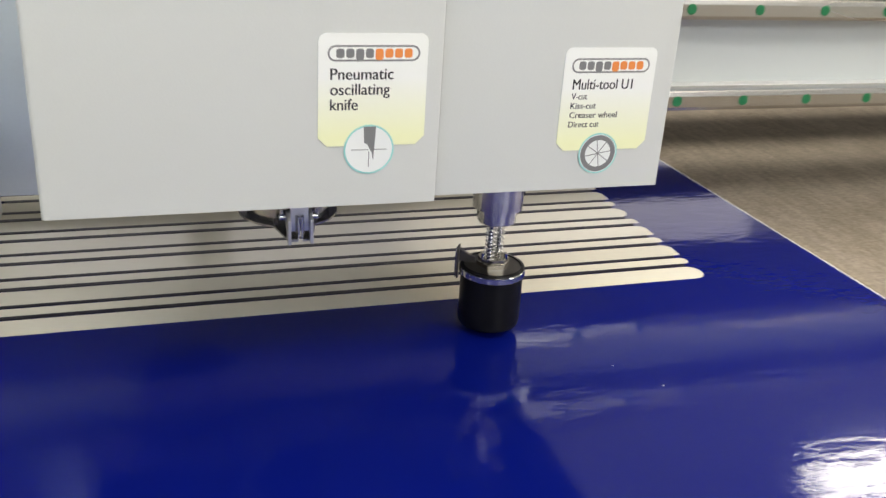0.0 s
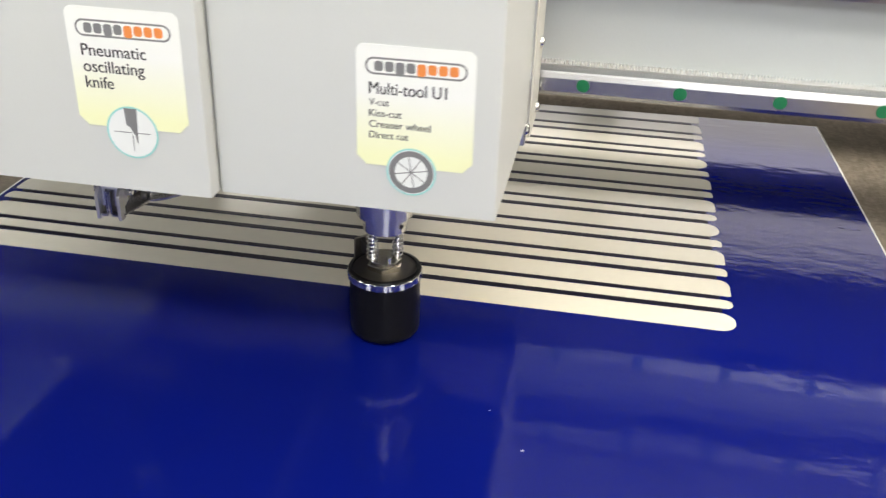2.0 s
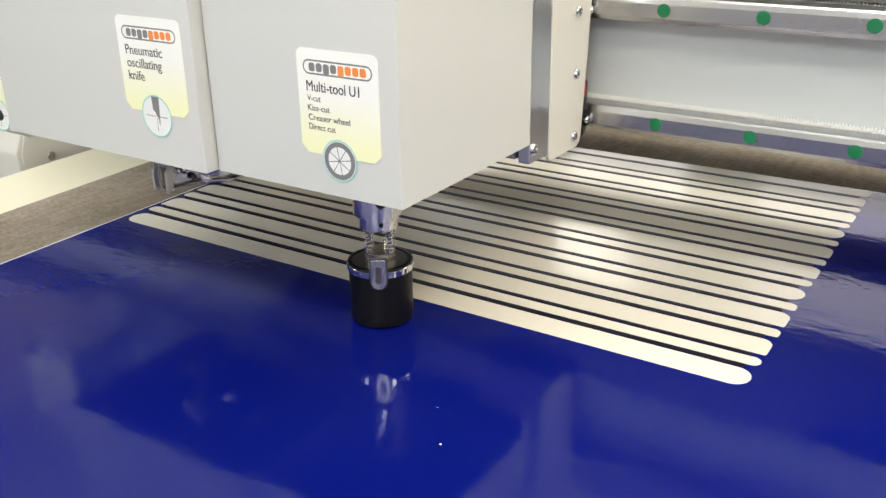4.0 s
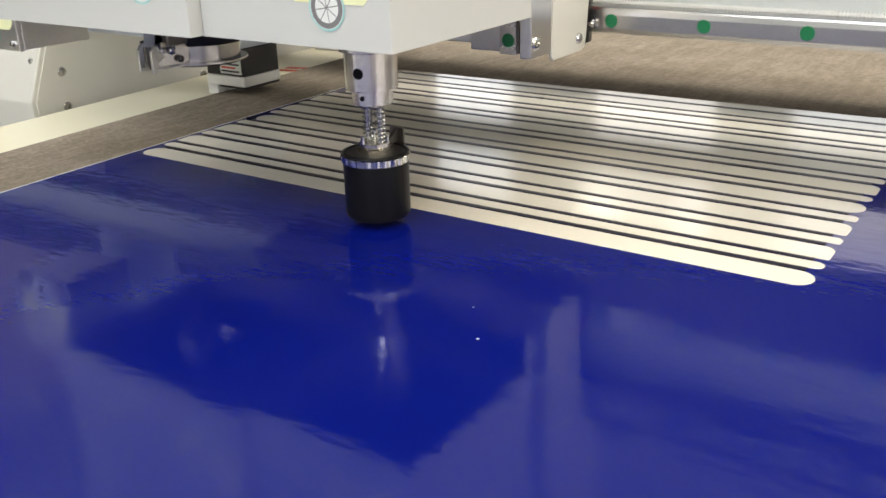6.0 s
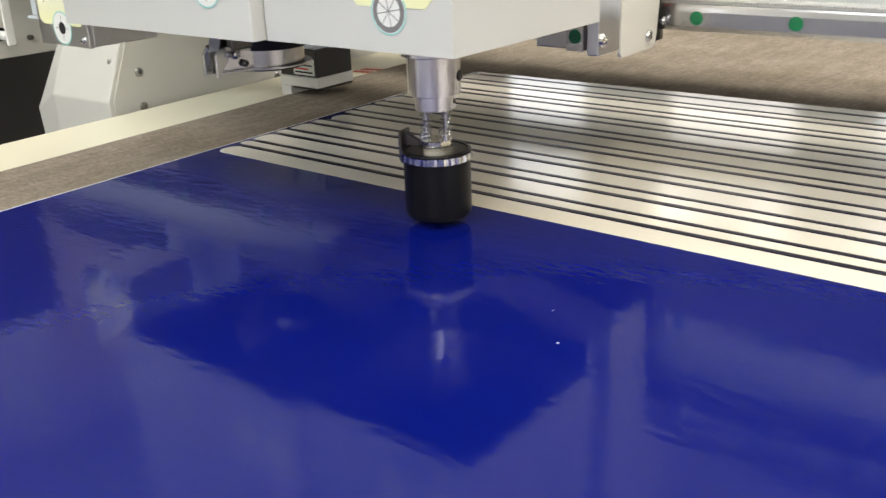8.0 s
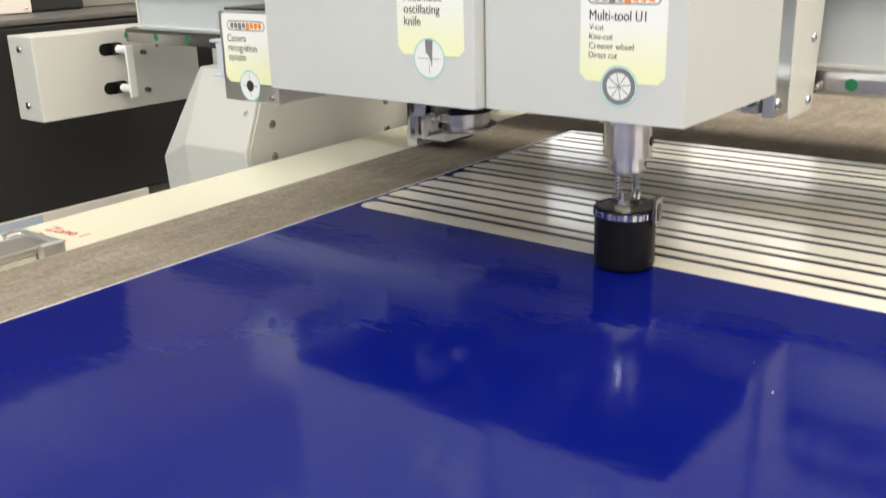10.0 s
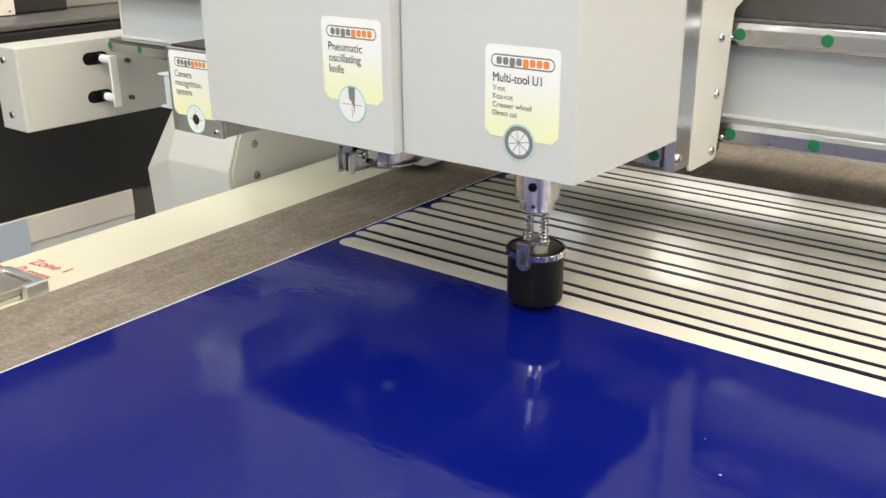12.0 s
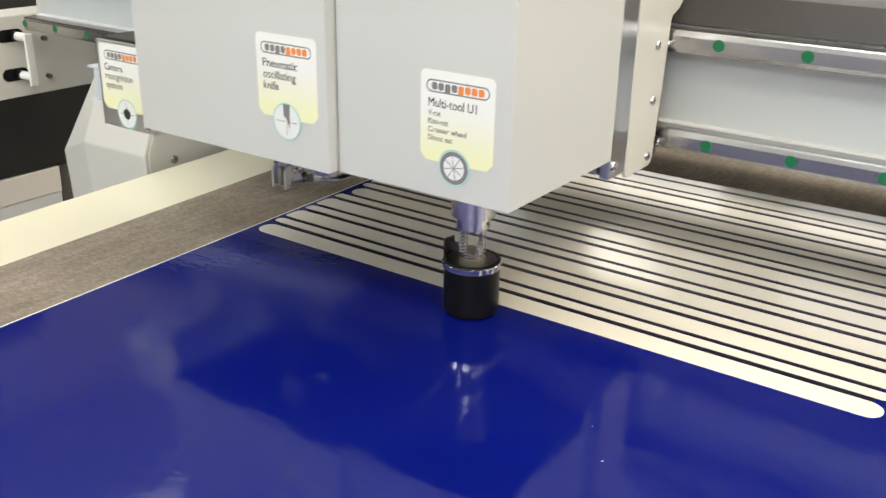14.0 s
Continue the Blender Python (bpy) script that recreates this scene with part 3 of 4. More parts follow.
    for y, z in ((0.0970, 0.0208), (0.0970, -0.0137), (0.275, 0.020), (0.275, -0.0135), (0.37, 0.020)):
        screw(leg, pose(-0.2453, y, z, 0, 90), 0.0046, STEEL, "screw", 0.0016)
    for x, z in ((-0.259, 0.034),):
        screw(leg, pose(x, 0.0752, z, 68), 0.0030, ALUFLAT, "screw", 0.0018)
    part("leg_bracket", box(-0.330, -0.250, 0.13, 0.25, 0.075, 0.0938, 0.002), ALUFLAT, g, "aluminium bracket under the beam")
    # sensor sled hanging from the beam over the edge of the bed
    lens = part("sensor_block", box(-0.1235, -0.0740, 0.1740, 0.2215, 0.0167, 0.0425, 0.0007), BLACKPAINT, g, "black sensor block")
    lamp = part("sensor_base", box(-0.1244, -0.0733, 0.1732, 0.2222, 0.0068, 0.0165, 0.0009), WHITE, g, "white plastic sensor base")
    part("base_leg", box(-0.1244, -0.1105, 0.1734, 0.2222, -0.0030, 0.0067, 0.0007), WHITE, lamp)
    # shade in the hollow under the base, put in as a black slab
    part("recess_shade", box(-0.1100, -0.0745, 0.1755, 0.2210, 0.0045, 0.0066), BLACKPAINT, lamp, "black slab for the shaded hollow under the base")
    tl = part("type_label", box(-0.1045, -0.0765, 0.1734, 0.1738, 0.0185, 0.0340), WHITEINK, lens, "small white type label")
    for q in range(4):
        part("print_bar", box(-0.1025, -0.0790 - 0.005 * (q % 2), 0.1730, 0.1733, 0.0205 + 0.0033 * q, 0.0220 + 0.0033 * q), REDINK if q == 1 else INK, tl)
    hang = part("sensor_bracket", box(-0.1215, -0.0765, 0.1765, 0.2190, 0.0427, 0.0937, 0.0006), PALE, g, "pale anodised aluminium bracket")
    for x in (-0.1150, -0.0830):
        screw(hang, pose(x, 0.1765, 0.0800, 90), 0.0026, DARKSTEEL)
    # cream motor housing with two guide shafts
    h = part("motor_housing", box(-0.600, -0.545, 0.006, 0.235, 0.0075, 0.107, 0.0016), CREAM, g, "cream motor housing box")
    part("rear_cover", box(-0.600, -0.535, 0.300, 0.460, 0.0075, 0.1200, 0.002), SHELF, g, "pale beige rear cover")
    screw(h, pose(-0.545, 0.1720, 0.0820, 0, 90), 0.0026, CHROME, "screw", 0.0020)
    for z in (0.0265, 0.092):
        screw(h, pose(-0.573, 0.006, z, 90), 0.0046, CHROME, "screw", 0.0032)
    for z in (0.0835, 0.0362):
        across = Matrix(((0, 0, 1, -0.5452), (1, 0, 0, 0.107), (0, 1, 0, z), (0, 0, 0, 1)))
        part("slot", prism(capsule(0.034, 0.0150), 0.0010, across), BLACK, h, "black oval slot")
        part("shaft", lathe([(0.0052, 0), (0.0052, 0.0300)], pose(-0.546, 0.111, z, 0, 90), 24), WHITE, h, "pale round shaft", True)
        part("shaft_sleeve", lathe([(0.0056, 0), (0.0058, 0.0006), (0.0058, 0.0085), (0.0053, 0.0090)], pose(-0.5441, 0.111, z, 0, 90), 24), BLACK, h, "black sleeve round the shaft", True)
        part("bolt", lathe([(0.003, 0), (0.003, 0.006)], pose(-0.5449, 0.150, z - 0.008, 0, 90), 14), DARKSTEEL, h)
    part("stop_plate", box(-0.5160, -0.5120, 0.1060, 0.1165, 0.0255, 0.0890, 0.0012), WHITE, h, "white stop plate")
    return g


# ---- carriage on the beam ----
def carriage():
    c = thing("carriage", "cream and aluminium tool carriage riding on the beam", "carriage")
    plate = [(0.0512, 0.0870), (0.0530, 0.0847), (0.0900, 0.0850), (0.0945, 0.0872), (0.0960, 0.0930), (0.1015, 0.1400), (0.1050, 0.1860), (0.1070, 0.1900), (0.1180, 0.1940), (0.1300, 0.2040), (0.1360, 0.2150), (0.1360, 0.44), (0.0512, 0.44)]
    m = Matrix(((0, 0, 1, 0.3735), (1, 0, 0, 0), (0, 1, 0, 0), (0, 0, 0, 1)))
    pl = part("side_plate", prism(plate, 0.003, m, 0.0006), CREAM, c, "cream side plate with rounded foot")
    part("edge_strip", box(0.3680, 0.3757, 0.0262, 0.0510, 0.0895, 0.44, 0.0008), ALU, c, "brushed aluminium back strip")
    part("back_plate", box(0.3310, 0.3678, 0.0314, 0.0508, 0.0915, 0.1195, 0.001, bm=box(0.055, 0.3678, 0.0314, 0.0508, 0.1200, 0.44, 0.001)), ALUFLAT, c, "aluminium back plate")
    for z in (0.0934, 0.1339, 0.1727, 0.2330, 0.30):
        screw(pl, pose(0.3766, 0.0842, z, 0, 90), 0.0034)
    # bearing blocks on both rails, red seals at their ends
    for z in (0.1015, 0.1727):
        for x in (0.3062, 0.100):
            b = part("bearing_block", box(x, x + 0.062, 0.094, 0.1225, z - 0.0165, z + 0.0205, 0.0015), DARKSTEEL, c, "dark steel bearing block")
            part("end_cap", box(x + 0.0622, x + 0.0650, 0.0975, 0.1118, z - 0.0150, z + 0.0118, 0.0008), BLACK, b, "black end cap")
            part("seal", box(x + 0.0622, x + 0.0650, 0.0985, 0.1130, z + 0.0120, z + 0.0205, 0.0006), RED, b, "red end seal")
            part("grease_nipple", lathe([(0.0016, 0), (0.0016, 0.0022), (0.0026, 0.0030), (0.0026, 0.0052), (0.0014, 0.0062)], pose(x + 0.0650, 0.1050, z - 0.002, 0, 90), 16), CHROME, b, "small steel grease nipple", True)
        part("spacer", box(0.100, 0.3680, 0.0511, 0.0938, z - 0.010, z + 0.014, 0.001), ALUFLAT, c, "aluminium spacer bar")
    # upright guide of the tool head, its foot showing under the cover
    v = part("lift_rail", prism([(-0.0055, 0), (0.0055, 0), (0.0055, 0.0018), (0.0043, 0.0028), (0.0043, 0.0042), (0.0055, 0.0058), (-0.0055, 0.0058), (-0.0043, 0.0042), (-0.0043, 0.0028), (-0.0055, 0.0018)], 0.30, pose(0.3608, 0.0254, 0.0917)), STEEL, c, "ground steel upright rail")
    part("rail_cap", lathe([(0.0040, 0), (0.0040, 0.0003), (0.0036, 0.0006)], pose(0.3610, 0.0253, 0.0998, 90), 20), GREEN, v, "green plastic bolt cap")
    part("lift_block", box(0.3665, 0.3679, 0.0260, 0.0312, 0.0925, 0.30), DARKSTEEL, c, "dark grooved steel block")
    screw(c, pose(0.3757, 0.0308, 0.0978, 0, 90), 0.0040)
    # camera module
    k = part("camera_body", box(-0.0170, 0.0408, -0.0784, -0.0262, 0.0862, 0.1505, 0.0008), ALUFLAT, c, "raw aluminium camera body")
    part("camera_cap", box(-0.0185, 0.0412, -0.0784, -0.0200, 0.1507, 0.1560, 0.0008), BLACKPAINT, k, "black top cap")
    fp = part("front_plate", box(-0.0205, 0.0415, -0.0824, -0.0786, 0.0857, 0.1540, 0.0006), ALUFLAT, c, "aluminium front plate")
    screw(fp, pose(0.0355, -0.0824, 0.0909, 90), 0.0022)
    part("camera_bracket", box(-0.0300, 0.0640, 0.0020, 0.0060, 0.0850, 0.2600, 0.0006), PALE, c, "pale aluminium camera bracket")
    clip = part("cable_clip", box(-0.0282, -0.0209, -0.0819, -0.0604, 0.1050, 0.1290, 0.0006), PALE, c, "folded aluminium cable clip")
    for z in (0.1025, 0.1293):
        part("clip_flange", box(-0.0357, -0.0209, -0.0819, -0.0604, z, z + 0.0018, 0.0004), PALE, clip)
    sticker(c, 0.0108, 0.1262, 0.0555, 0.0520, -0.0825, ("Camera", "recognition", "system"), (0.0215, 0.0330, 0.0195), "camera")
    return c


def capsule(w, h, n=10):
    return rounded(w, h, [h * 0.4999] * 4, n)


def ring(ro, ri, y, mat, parent, cx, cz, name, thick=0.0001, seg=40):
    bm = bmesh.new()
    a = [bm.verts.new((ro * math.cos(2 * math.pi * i / seg), ro * math.sin(2 * math.pi * i / seg), 0)) for i in range(seg)]
    if ri > 0:
        b = [bm.verts.new((ri * math.cos(2 * math.pi * i / seg), ri * math.sin(2 * math.pi * i / seg), 0)) for i in range(seg)]
        for i in range(seg):
            j = (i + 1) % seg
            bm.faces.new((a[i], a[j], b[j], b[i]))
    else:
        bm.faces.new(a)
    bm.transform(pose(cx, y, cz, 90))
    return part(name, bm, mat, parent)


def flat(outline, y, mat, parent, cx, cz, name):
    bm = bmesh.new()
    bm.faces.new([bm.verts.new((px, py, 0)) for px, py in outline])
    bm.transform(pose(cx, y, cz, 90))
    return part(name, bm, mat, parent)


def sticker(parent, cx, cz, w, h, y, words, widths, icon, small=(), small_w=()):
    """A printed label: rounded white-to-yellow paper, a trade mark as plain shapes, words and a round pictogram."""
    c = 0.0042
    outline = [(-w / 2, c - h / 2), (c - w / 2, -h / 2), (w / 2 - c, -h / 2), (w / 2, c - h / 2)] + rounded(w, h, (0, 0, 0.0036, 0.0036), 5)[2:]
    s = part("sticker", prism(outline, 0.00025, pose(cx, y, cz, 90)), PAPER, parent, "white sticker fading to pale yellow")
    e = y - 0.00026
    left = cx - w / 2 + 0.0055
    top = cz + h / 2
    # trade mark: a ringed capsule, grey blocks then orange blocks
    lw, lh, lz, lx = 0.0430, 0.0074, top - 0.0090, cx + 0.0002
    o, i = capsule(lw, lh), capsule(lw - 0.0017, lh - 0.0017)
    bm = bmesh.new()
    a, b = [bm.verts.new((*p, 0)) for p in o], [bm.verts.new((*p, 0)) for p in i]
    for q in range(len(a)):
        r = (q + 1) % len(a)
        bm.faces.new((a[q], a[r], b[r], b[q]))
    bm.transform(pose(lx, e, lz, 90))
    part("trade_mark_ring", bm, GREYINK, s)
    for q in range(8):
        x = lx - lw / 2 + 0.0058 + q * 0.00452
        flat(rounded(0.0038, 0.0043 if q not in (2, 4) else 0.0052, (0.0012,) * 4, 3), e - 0.00003, GREYINK if q < 4 else ORANGEINK, s, x, lz - (0.0005 if q in (2, 4) else 0), "trade_mark_bar")
    z = top - 0.0210
    for text, tw in zip(words, widths):
        lettering(text, left, z, tw, 0.0052, e, INK, s)
        z -= 0.0071
    z += 0.0071 - 0.0051
    for text, tw in zip(small, small_w):
        lettering(text, left, z, tw, 0.0031, e, INK, s)
        z -= 0.00485
    ix, iz = cx - (0.0012 if icon != "camera" else 0.0002), cz - h / 2 - 0.0020
    q = {"wheel": 0.87, "knife": 0.96, "camera": 0.93}[icon]
    ring(0.0126 * q, 0, e - 0.00002, TEALINK, s, ix, iz, "pictogram_edge")
    ring(0.0117 * q, 0, e - 0.00005, WHITEINK, s, ix, iz, "pictogram_disc")
    if icon == "wheel":
        ring(0.0113 * q, 0.0083 * q, e - 0.00008, GREYINK, s, ix, iz, "pictogram_tyre")
        for a in range(4):
            o = [Vector((px, py)) for px, py in ((-0.0072, -0.00022), (0.0072, -0.00022), (0.0072, 0.00022), (-0.0072, 0.00022))]
            r = Matrix.Rotation(radians(45 * a + 10), 2)
            flat([tuple(r @ p) for p in o], e - 0.00009 - 0.00001 * a, GREYINK, s, ix, iz, "pictogram_spoke")
    else:
        for o in (((-0.0085, -0.0002), (0.0085, -0.0002), (0.0085, 0.0002), (-0.0085, 0.0002)), ((-0.0002, -0.0085), (0.0002, -0.0085), (0.0002, 0.0085), (-0.0002, 0.0085))):
            flat(o, e - 0.00008, GREYINK, s, ix, iz, "pictogram_line")
    if icon == "knife":
        flat([(0.0022, -0.0052), (0.0032, 0.0112), (-0.0028, 0.0112), (-0.0024, 0.0035), (-0.0006, 0.0022)], e - 0.0001, GREYINK, s, ix, iz, "pictogram_blade")
        flat([(0.0022, -0.0082), (0.0014, -0.0015), (-0.0012, 0.0030)], e - 0.00011, WHITEINK, s, ix, iz, "pictogram_edge_line")
    if icon == "camera":
        ring(0.0042, 0, e - 0.0001, INK, s, ix, iz, "pictogram_lens")
    return s


# ---- tool head ----
def tool_head():
    h = thing("tool_head", "pale grey tool head housing with printed stickers, chuck below", "tool head")
    # hollow covers: open below, folded sheet with a thin wall
    def cover(name, x0, x1, y0, y1, z0, z1, label, r=0.0022):
        w = 0.0025
        arc = [(x0 + r - r * math.cos(radians(15 * q)), y0 + r - r * math.sin(radians(15 * q))) for q in range(7)]
        edge = [(x1 - 0.0009 + 0.0009 * math.sin(radians(30 * q)), y0 + 0.0009 - 0.0009 * math.cos(radians(30 * q))) for q in range(4)]
        bm = prism(arc + edge + [(x1, y1), (x0, y1)], z1 - z0, pose(0, 0, z0))
        low = [f for f in bm.faces if f.normal.z < -0.9]
        inner = bmesh.ops.inset_region(bm, faces=[max(low, key=lambda f: f.calc_area())], thickness=w)
        face = max([f for f in bm.faces if f.normal.z < -0.9], key=lambda f: f.calc_area())
        ext = bmesh.ops.extrude_face_region(bm, geom=[face])
        bmesh.ops.translate(bm, verts=[q for q in ext["geom"] if isinstance(q, bmesh.types.BMVert)], vec=(0, 0, 0.05))
        bmesh.ops.delete(bm, geom=[face], context="FACES_ONLY")
        bmesh.ops.recalc_face_normals(bm, faces=bm.faces[:])
        return part(name, bm, COVER, h, label, True)
    k = cover("knife_cover", 0.0690, 0.2495, -0.1131, 0.0250, 0.1150, 0.44, "pale grey painted folded cover")
    u = cover("multitool_cover", 0.2503, 0.3765, -0.1053, 0.0250, 0.1150, 0.44, "pale grey painted folded cover")
    sticker(k, 0.2165, 0.1712, 0.0510, 0.0525, -0.1132, ("Pneumatic", "oscillating", "knife"), (0.0293, 0.0278, 0.0128), "knife")
    sticker(u, 0.3402, 0.1627, 0.0505, 0.0530, -0.1054, ("Multi-tool U1",), (0.0330,), "wheel",
            ("V-cut", "Kiss-cut", "Creaser wheel", "Direct cut"), (0.0086, 0.0140, 0.0265, 0.0170))
    covers = set(h.children)
    # oscillating knife: teardrop pressure foot that shows under the cover, its point towards the front
    cx, cy, r = 0.1862, -0.0490, 0.0262
    turn0 = math.asin(0.0108 / r)

    def teardrop(grow, steps=28):
        """Outline of the foot from the right cheek round the back to the left cheek."""
        q = r + grow
        pts = [(cx + 0.0056 + grow, -0.0935)]
        for i in range(steps + 1):
            w = turn0 + (2 * math.pi - 2 * turn0) * i / steps
            pts.append((cx + q * math.sin(w), cy - q * math.cos(w)))
        return pts + [(cx - 0.0056 - grow, -0.0935)]

    def wall(grow, thick, z0, z1):
        out, back = teardrop(grow), teardrop(grow - thick)
        return prism(out + back[::-1], z1 - z0, pose(0, 0, z0))
    kn = part("knife_foot", wall(-0.0042, 0.0011, 0.0866, 0.0985), STEEL, h, "chromed teardrop pressure foot", True)
    part("lip", wall(0.0004, 0.0050, 0.0853, 0.0864), STEEL, kn, "bright rolled lip", True)
    part("foot_disc", lathe([(0.006, 0.0840), (0.0236, 0.0840), (0.0242, 0.0845), (0.0240, 0.0851), (0.006, 0.0851)], pose(cx, cy, 0), 48), BLACK, kn, "thin black sole disc", True)
    part("brush_ring", lathe([(0.0120, 0.0960), (0.0236, 0.0960), (0.0244, 0.0985), (0.0244, 0.1040), (0.0215, 0.1060), (0.0120, 0.1062)], pose(cx, cy + 0.001, 0), 44), BLACK, kn, "black sealing ring", True)
    for w in (50, 130, 220, 300):
        a = radians(w)
        part("cap_screw", lathe([(0.0024, 0), (0.0024, 0.0020), (0.0018, 0.0026), (0.0009, 0.0026), (0.0009, 0.0012)], pose(cx + 0.0205 * math.sin(a), cy - 0.0205 * math.cos(a), 0.1050), 16), DARKSTEEL, kn, "", True)
    for side in (-1, 1):
        x = cx + side * 0.0056
        o = [(-0.0945, 0.0838), (-0.0945, 0.0965), (-0.0915, 0.1000), (-0.0860, 0.1000), (-0.0860, 0.0915), (-0.0895, 0.0895), (-0.0895, 0.0838)]
        ck = part("cheek", prism(o, 0.0018, Matrix(((0, 0, 1, x - 0.0009), (1, 0, 0, 0), (0, 1, 0, 0), (0, 0, 0, 1))), 0.0003), ALUFLAT, h, "bright forked front cheek")
        screw(ck, pose(x + side * 0.0010, -0.0800, 0.0955, 0, 90 * side), 0.0028)
        screw(ck, pose(x + side * 0.0034, -0.0760, 0.0900, 0, 90 * side), 0.0021, DARKSTEEL)
        part("link", prism([(-0.0890, 0.0985), (-0.0890, 0.1012), (-0.0640, 0.0995), (-0.0560, 0.0945), (-0.0575, 0.0925), (-0.0650, 0.0965)], 0.0016, Matrix(((0, 0, 1, x + side * 0.0030 - 0.0008), (1, 0, 0, 0), (0, 1, 0, 0), (0, 0, 0, 1))), 0.0003), STEEL, h, "sloping steel side link")
        part("pin", lathe([(0.0017, 0), (0.0017, 0.0040), (0.0012, 0.0044)], pose(x, -0.0870, 0.0965, 0, 90 * side), 14), CHROME, h, "", True)
    # curved tongue between the cheeks
    arc = [(-0.0880 - 0.0030 * math.sin(radians(90 * q / 8)), 0.1095 - 0.0195 * q / 8) for q in range(9)]
    tongue = arc + [(y + 0.0010, z + 0.0004) for y, z in reversed(arc)]
    part("front_plate", prism(tongue, 0.0092, Matrix(((0, 0, 1, cx - 0.0046), (1, 0, 0, 0), (0, 1, 0, 0), (0, 0, 0, 1)))), TONGUE, h, "curved blue-tinted chrome tongue", True)
    part("top_rail", box(cx - 0.0070, cx + 0.0190, -0.0900, -0.0865, 0.1058, 0.1076, 0.0004), CHROME, h, "thin bright top rail")
    part("clevis", box(cx - 0.0100, cx - 0.0052, -0.0850, -0.0660, 0.0985, 0.1150, 0.0010), DARKSTEEL, h, "dark steel clevis")
    part("clevis", box(cx + 0.0052, cx + 0.0105, -0.0850, -0.0660, 0.0985, 0.1150, 0.0010), DARKSTEEL, h, "dark steel clevis")
    part("guide_rod", lathe([(0.0020, 0), (0.0020, 0.022)], pose(cx + 0.0105, -0.0620, 0.0960), 14), CHROME, h, "", True)
    part("hex_bolt", lathe([(0.0030, 0), (0.0030, 0.0030), (0.0015, 0.0034)], pose(cx - 0.0105, -0.0740, 0.1010, 0, -90), 6), CHROME, h, "bright hexagon bolt")
    part("knife_body", box(cx - 0.0100, cx + 0.0110, -0.0590, -0.0370, 0.1063, 0.1400, 0.0010), CREAM, h, "cream knife body")
    part("needle", lathe([(0.0006, 0.0890), (0.0016, 0.0990), (0.0016, 0.1200)], pose(cx + 0.0050, -0.0640, 0), 12), DARKSTEEL, h, "thin dark needle", True)
    part("inner_plate", box(0.075, 0.235, -0.030, 0.010, 0.125, 0.130, 0.001), DARKSTEEL, h, "dark steel inner plate")
    part("inner_plate", box(0.255, 0.368, -0.085, 0.010, 0.150, 0.154, 0.001), DARKSTEEL, h, "dark steel inner plate")
    for ob in set(h.children) - covers:
        if not ob.name.startswith("inner_plate"):
            ob.location.z += 0.0038  # the foot is drawn up into its cover
    # chuck of the multi-tool
    ax = pose(0.3116, -0.041, 0)
    ch = part("chuck", lathe([(0.0098, 0.0725), (0.0111, 0.0725), (0.0116, 0.0730), (0.0116, 0.0812), (0.0145, 0.0812), (0.0149, 0.0816), (0.0149, 0.1026), (0.0177, 0.1026), (0.0181, 0.1030), (0.0181, 0.150)], Matrix(), 56), TOOLCHROME, h, "turned chrome chuck", True)
    ch.matrix_local = ax
    for a in (10, 190):
        r = radians(a)
        part("bore", lathe([(0.0030, 0), (0.0030, 0.0006)], pose(0.0146 * math.cos(r), 0.0146 * math.sin(r), 0.0915, 0, 90, a), 18), BLACK, ch, "dark cross bore")
        part("set_screw", lathe([(0.0014, 0), (0.0014, 0.0006)], pose(0.0113 * math.cos(r), 0.0113 * math.sin(r), 0.0772, 0, 90, a), 12), BLACK, ch, "dark set screw")
    return h, ch


